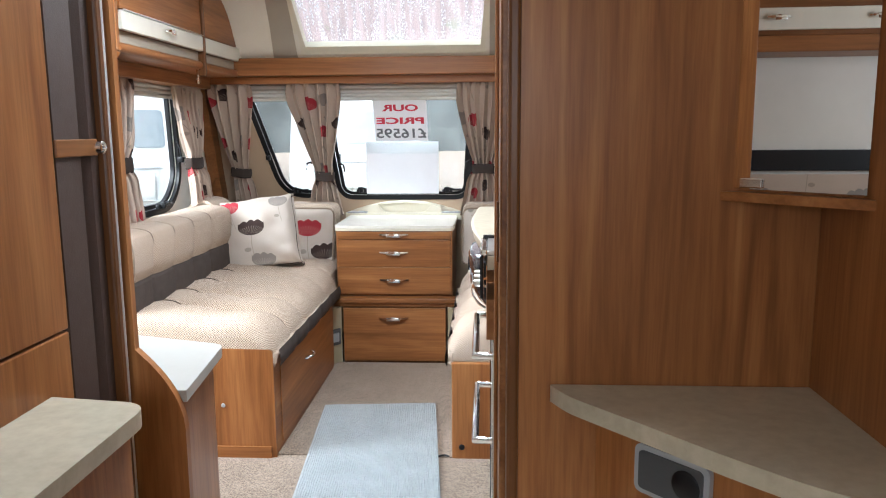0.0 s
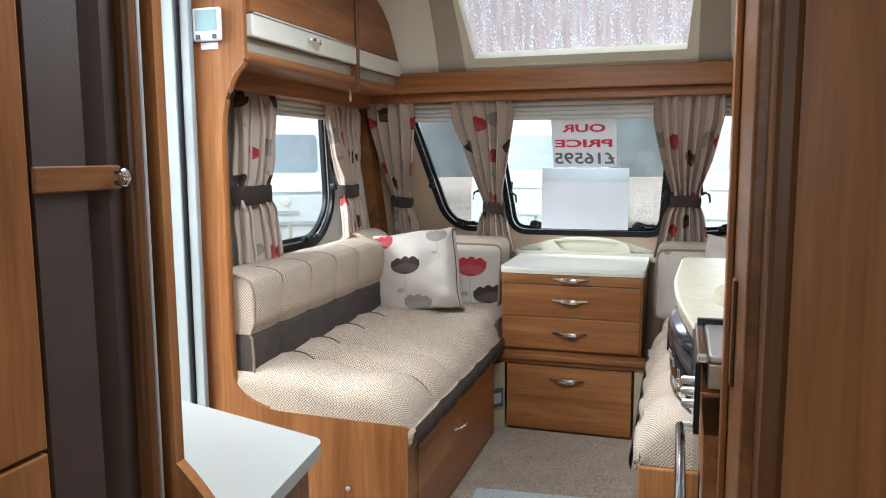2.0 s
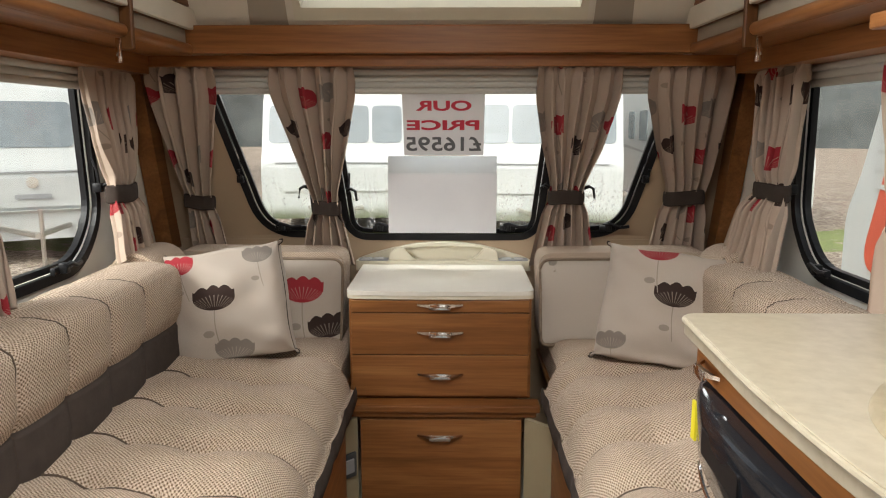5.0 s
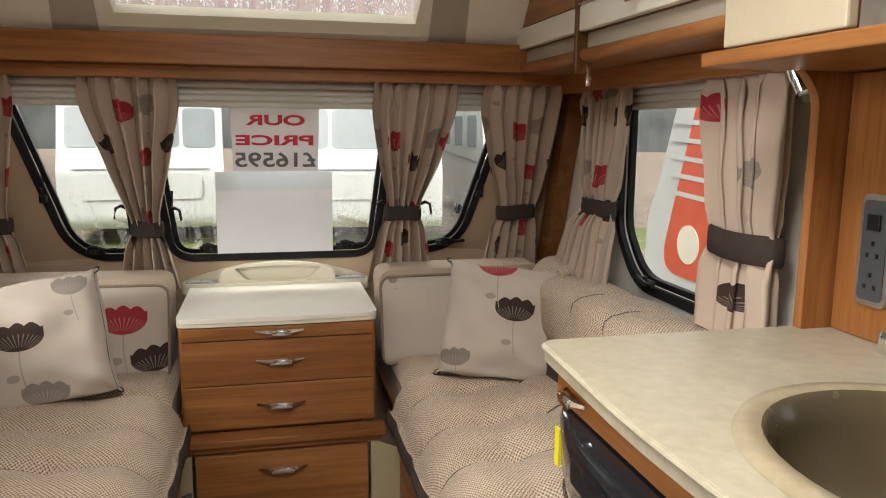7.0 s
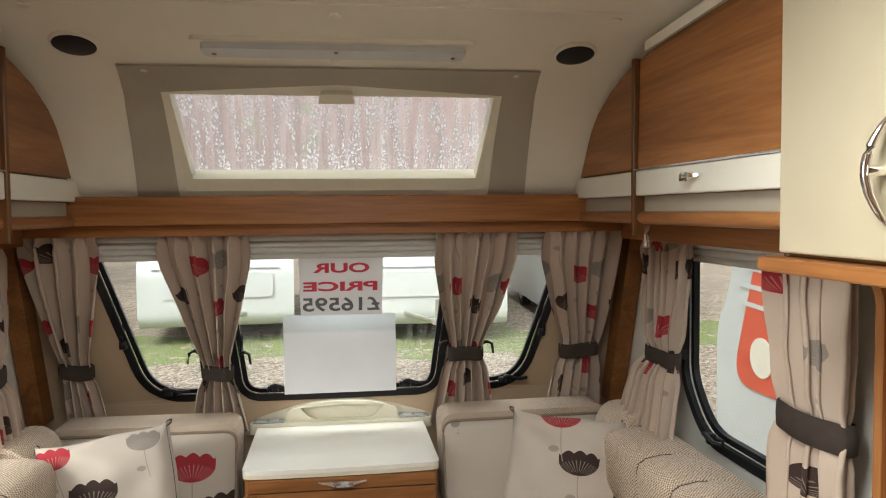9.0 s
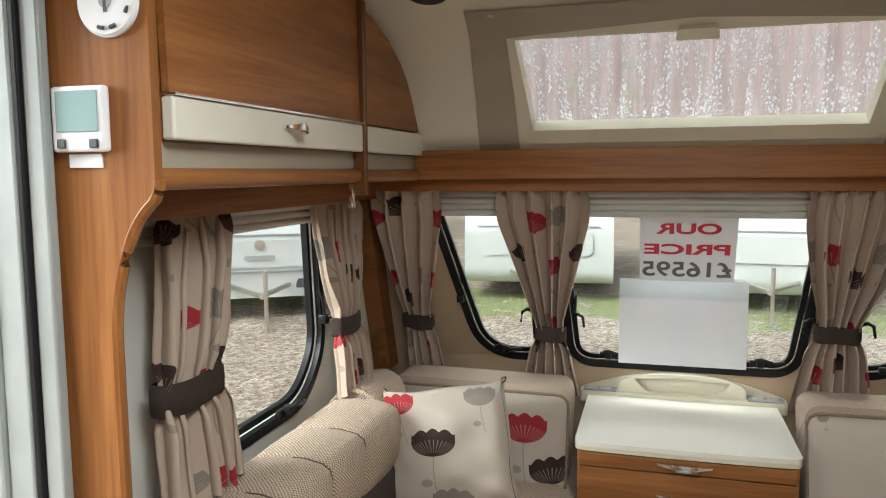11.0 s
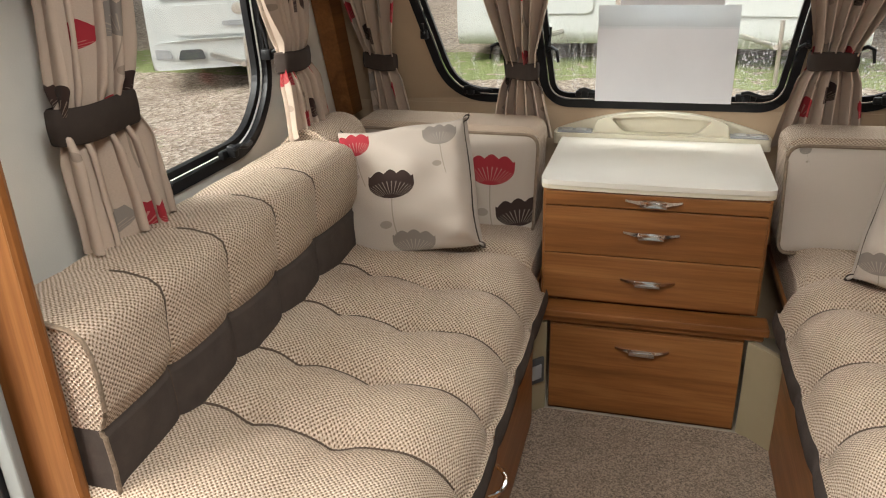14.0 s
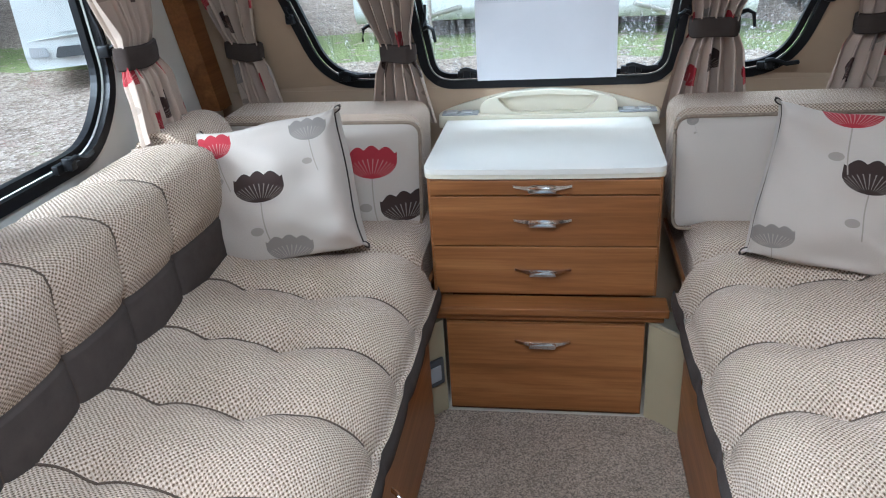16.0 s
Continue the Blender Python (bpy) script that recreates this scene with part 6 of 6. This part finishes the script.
# ---- outside ----
GZ = -0.48
gm = bmesh.new()
n = 40
gv = [[gm.verts.new(((i / n - 0.5) * 400, (j / n - 0.5) * 400, GZ)) for j in range(n + 1)] for i in range(n + 1)]
for i in range(n):
    for j in range(n):
        gm.faces.new((gv[i][j], gv[i + 1][j], gv[i + 1][j + 1], gv[i][j + 1]))
structure(link("ground", gm, GROUND), "wet gravel ground with strips of grass", "ground")
wm = bmesh.new()
rows_ = []
for k in range(121):
    a = 2 * math.pi * k / 120
    top = 20 + 2.5 * noise.noise(Vector((math.cos(a) * 6, math.sin(a) * 6, 2))) + 1.2 * noise.noise(Vector((math.cos(a) * 30, math.sin(a) * 30, 5)))
    rows_.append([wm.verts.new((70 * math.cos(a), 70 * math.sin(a), z)) for z in (GZ - 1, 3, top)])
for a, b in zip(rows_, rows_[1:]):
    for k in range(2):
        wm.faces.new((a[k], b[k], b[k + 1], a[k + 1]))
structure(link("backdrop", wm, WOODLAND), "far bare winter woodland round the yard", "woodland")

hm = bmesh.new()
rows_ = []
for k in range(181):
    a = 2 * math.pi * k / 180
    top = 4.4 + 0.5 * noise.noise(Vector((math.cos(a) * 20, math.sin(a) * 20, 9)))
    rows_.append([hm.verts.new((62 * math.cos(a), 62 * math.sin(a), z)) for z in (GZ - 1, top)])
for a, b in zip(rows_, rows_[1:]):
    hm.faces.new((a[0], b[0], b[1], a[1]))
structure(link("backdrop", hm, mottled("far_hedge_grey", (0.13, 0.14, 0.14), 0.9, 0.3, 0.4)), "dark grey far hedge and sheds", "hedge")


def wheel(parent, m, r=0.33):
    w = part("wheel", turned(tube([(-0.09, 0, 0), (-0.085, 0, 0), (0.085, 0, 0), (0.09, 0, 0)], [r * 0.8, r, r, r * 0.8], 24), m), TYRE, parent, True, "black tyre")
    part("rim", turned(tube([(-0.094, 0, 0), (0.094, 0, 0)], r * 0.6, 20), m), ALU, w, True, "grey rim")


def caravan(x, y, turn, length, label, red=False, stripe=True, bumper=False):
    """A white touring caravan standing on the gravel; its nose points along local -y."""
    c = thing("caravan", label, "caravan")
    m = pose(x, y, GZ, 0, 0, turn)
    h, w = 2.62, 1.1
    prof = [(0.16, 0.27), (0.02, 0.40), (0.02, 1.1), (0.16, 1.35), (0.42, 2.05), (0.75, 2.45), (1.3, h), (length - 0.5, h), (length - 0.1, h - 0.2), (length, 2.0), (length, 0.27)]
    prof = rounded(prof, [0.05, 0.1, 0.12, 0.1, 0.15, 0.2, 0.2, 0.2, 0.1, 0.1, 0.05], 4)
    body = slab(prof, [], lambda u, v, d: (-w + d, u, v), 2 * w)
    part("body", turned(body, m), WHITE_PAINT, c, True)

    def nose(u, v, d):
        return (u, 0.16 + (v - 1.35) * 0.371 - 0.012 + d, v)
    for x0, x1 in ((-1.0, -0.55), (-0.5, 0.5), (0.55, 1.0)):
        wn_ = part("front_window", turned(slab(rounded([(x0, 1.42), (x1, 1.42), (x1, 1.98), (x0, 1.98)], 0.08), [], nose, 0.02), m), SKY_TINT, c, True, "tinted window")
    for sx in (-1, 1):
        for y0, y1 in ((0.75, 1.55), (2.1, 2.9), (3.5, 4.2)):
            if y1 < length - 0.2:
                part("side_window", turned(slab(rounded([(y0, 1.4), (y1, 1.4), (y1, 1.95), (y0, 1.95)], 0.08), [], on_x(sx * (w + 0.004) - 0.01), 0.02), m), SKY_TINT, c, True, "tinted window")
        part("skirt", turned(slab([(0.3, 0.36), (length, 0.36), (length, 0.52), (0.3, 0.52)], [], on_x(sx * (w - 0.02) - 0.01), 0.02), m), ALU, c)
        if stripe:
            part("stripe", turned(slab([(0.3, 1.13), (length - 0.2, 1.22), (length - 0.2, 1.28), (0.3, 1.16)], [], on_x(sx * (w + 0.003) - 0.004), 0.008), m), GREY_PLASTIC, c, False, "grey stripe")
        wheel(c, m @ pose(sx * 0.95, length * 0.58, 0.33))
    part("locker_line", turned(slab([(-0.9, 1.12), (0.9, 1.12), (0.9, 1.135), (-0.9, 1.135)], [], lambda u, v, d: (u, 0.015 + d, v), 0.02), m), GREY_PLASTIC, c)
    part("front_panel", turned(slab(rounded([(-0.8, 0.7), (0.8, 0.7), (0.8, 1.06), (-0.8, 1.06)], 0.1), [], lambda u, v, d: (u, -0.012 + d, v), 0.03), m), WHITE_PAINT, c)
    hitch = tube([(-0.5, 0.3, 0.46), (0, -0.9, 0.46), (0.5, 0.3, 0.46)], 0.035, 8)
    tube([(0, -0.75, 0.46), (0, -1.25, 0.5)], 0.03, 8, hitch)
    tube([(0.05, -0.85, 0.0), (0.05, -0.85, 0.75)], 0.025, 8, hitch)
    part("hitch", turned(hitch, m), STEEL, c, True, "steel drawbar")
    if bumper:
        bar = slab(rounded([(-1.08, 0.30), (1.08, 0.30), (1.08, 0.62), (0.6, 0.66), (-0.6, 0.66), (-1.08, 0.62)], 0.08), [], lambda u, v, d: (u, -0.07 + 0.05 * abs(u) ** 3 + d, v), 0.09)
        bp = part("bumper", turned(bar, m), WHITE_PAINT, c, True, "white moulded bumper")
        for sx in (-1, 1):
            part("lamp_recess", turned(slab(rounded([(sx * 0.45, 0.42), (sx * 0.78, 0.42), (sx * 0.74, 0.54), (sx * 0.48, 0.54)], 0.03), [], lambda u, v, d: (u, -0.078 + 0.05 * abs(u) ** 3 + d, v), 0.03), m), DARK_GREY, bp, True, "dark lamp recess")
            part("lamp", turned(slab(rounded([(sx * 0.84, 0.44), (sx * 1.04, 0.44), (sx * 1.04, 0.56), (sx * 0.86, 0.54)], 0.02), [], lambda u, v, d: (u, -0.076 + 0.05 * abs(u) ** 3 + d, v), 0.03), m), GREY_PLASTIC, bp, True, "clear marker lamp")
        part("badge", turned(tube([(0, -0.03, 1.0), (0, 0.02, 1.0)], 0.07, 20), m), CHROME, c, True, "round badge")
        part("vent", turned(slab(rounded([(-0.2, 0.8), (0.2, 0.8), (0.2, 0.86), (-0.2, 0.86)], 0.02), [], lambda u, v, d: (u, -0.03 + d, v), 0.04), m), GREY_PLASTIC, c, True, "grey vent")
    if red:
        loop = rounded([(0.25, 0.75), (0.95, 0.75), (1.0, 1.9), (0.62, 1.9)], [0.25, 0.1, 0.05, 0.05])
        r = part("red_graphic", turned(slab(loop, [], on_x(w + 0.002), 0.01), m), RED_PAINT, c, False, "red graphic with white stripes")
        for k in range(5):
            z = 1.3 + 0.12 * k
            part("white_stripe", turned(slab([(0.35, z), (1.0, z - 0.03), (1.0, z), (0.35, z + 0.03)], [], on_x(w + 0.0125), 0.004), m), WHITE_PAINT, r)
        part("badge", turned(tube([(w + 0.008, 0.62, 0.98), (w + 0.02, 0.62, 0.98)], 0.13, 24), m), BAND, r, True, "round pale badge")
    return c


caravan(-1.75, 12.9, 4, 5.6, "white touring caravan with tinted front windows parked nose-on")
caravan(1.35, 12.5, -6, 5.6, "white touring caravan parked nose-on behind the grass")
caravan(4.5, 13.4, -4, 5.4, "white touring caravan parked at the row's end")
caravan(3.8, 6.75, 180, 5.2, "white caravan with a red side graphic parked alongside", True, False)
caravan(-9.3, 10.2, 42, 5.8, "white caravan seen beyond the open door")
caravan(-8.6, 5.4, 80, 5.2, "white caravan near the entrance door")
caravan(-5.1, 10.7, 30, 5.6, "white caravan with a tinted windscreen and a bumper parked nose-on", False, True, True)


def tree(x, y, h, seed):
    """A tree with a forked trunk and a ragged crown of leaf clumps."""
    rnd = random.Random(seed)
    t = thing("tree", "tall green tree behind the parked caravans", "tree", (x, y, GZ), "trees")
    tr = tube([(x, y, GZ), (x + 0.1, y, h * 0.4), (x + 0.3, y + 0.1, h * 0.85)], [0.28, 0.2, 0.05], 9)
    clumps = []
    for k in range(20):
        a, z = rnd.uniform(0, 6.28), h * rnd.uniform(0.25, 0.9)
        r = (h - z) * 0.35 + rnd.uniform(0.4, 1.2)
        e = (x + r * math.cos(a), y + r * math.sin(a), z + rnd.uniform(0.3, 1.0))
        tube([(x + 0.1, y, z - 0.6), ((x + e[0]) / 2, (y + e[1]) / 2, z), e], [0.08, 0.05, 0.02], 6, tr)
        clumps.append(e)
    part("trunk", tr, BARK, t, True)
    verts, faces = [], []
    for cx, cy, cz in clumps * 3:
        cr = rnd.uniform(0.7, 1.5)
        for _ in range(110):
            d = Vector((rnd.gauss(0, 1), rnd.gauss(0, 1), rnd.gauss(0, 0.8))) * cr * 0.5
            p = Vector((cx, cy, cz)) + d
            a = Vector((rnd.uniform(-1, 1), rnd.uniform(-1, 1), rnd.uniform(-1, 1))).normalized() * rnd.uniform(0.08, 0.18)
            b = a.cross(Vector((rnd.uniform(-1, 1), rnd.uniform(-1, 1), rnd.uniform(-1, 1)))).normalized() * 0.08
            i = len(verts)
            verts += [p - a, p + b, p + a, p - b]
            faces.append((i, i + 1, i + 2, i + 3))
    me = bpy.data.meshes.new("crown")
    me.from_pydata([tuple(v) for v in verts], [], faces)
    me.materials.append(FOLIAGE)
    cr_ = new("crown", me)
    cr_.parent = t
    cr_.matrix_parent_inverse = t.matrix_basis.inverted()
    tagged(cr_, kind="stuff")


for i, (x, y, h) in enumerate(((-15, 15, 9), (-18, 20, 11), (-21, 13, 10), (-13, 22, 10), (-17.5, 11, 9), (-12, 17, 8), (-23, 18, 12))):
    tree(x, y, h, i + 3)

pole = thing("lamp_post", "tall grey lamp post behind the caravans", "lamp post", (-11.2, 13.2, GZ))
part("post", tube([(-11.2, 13.2, GZ), (-11.2, 13.2, 4.0), (-11.2, 13.2, 8.5)], [0.12, 0.1, 0.08], 12), ALU, pole, True)
part("loudspeaker", tube([(-11.3, 13.1, 4.4), (-11.55, 12.85, 4.35), (-11.75, 12.65, 4.32)], [0.05, 0.08, 0.2], 14), PAPER, pole, True, "white horn loudspeaker")
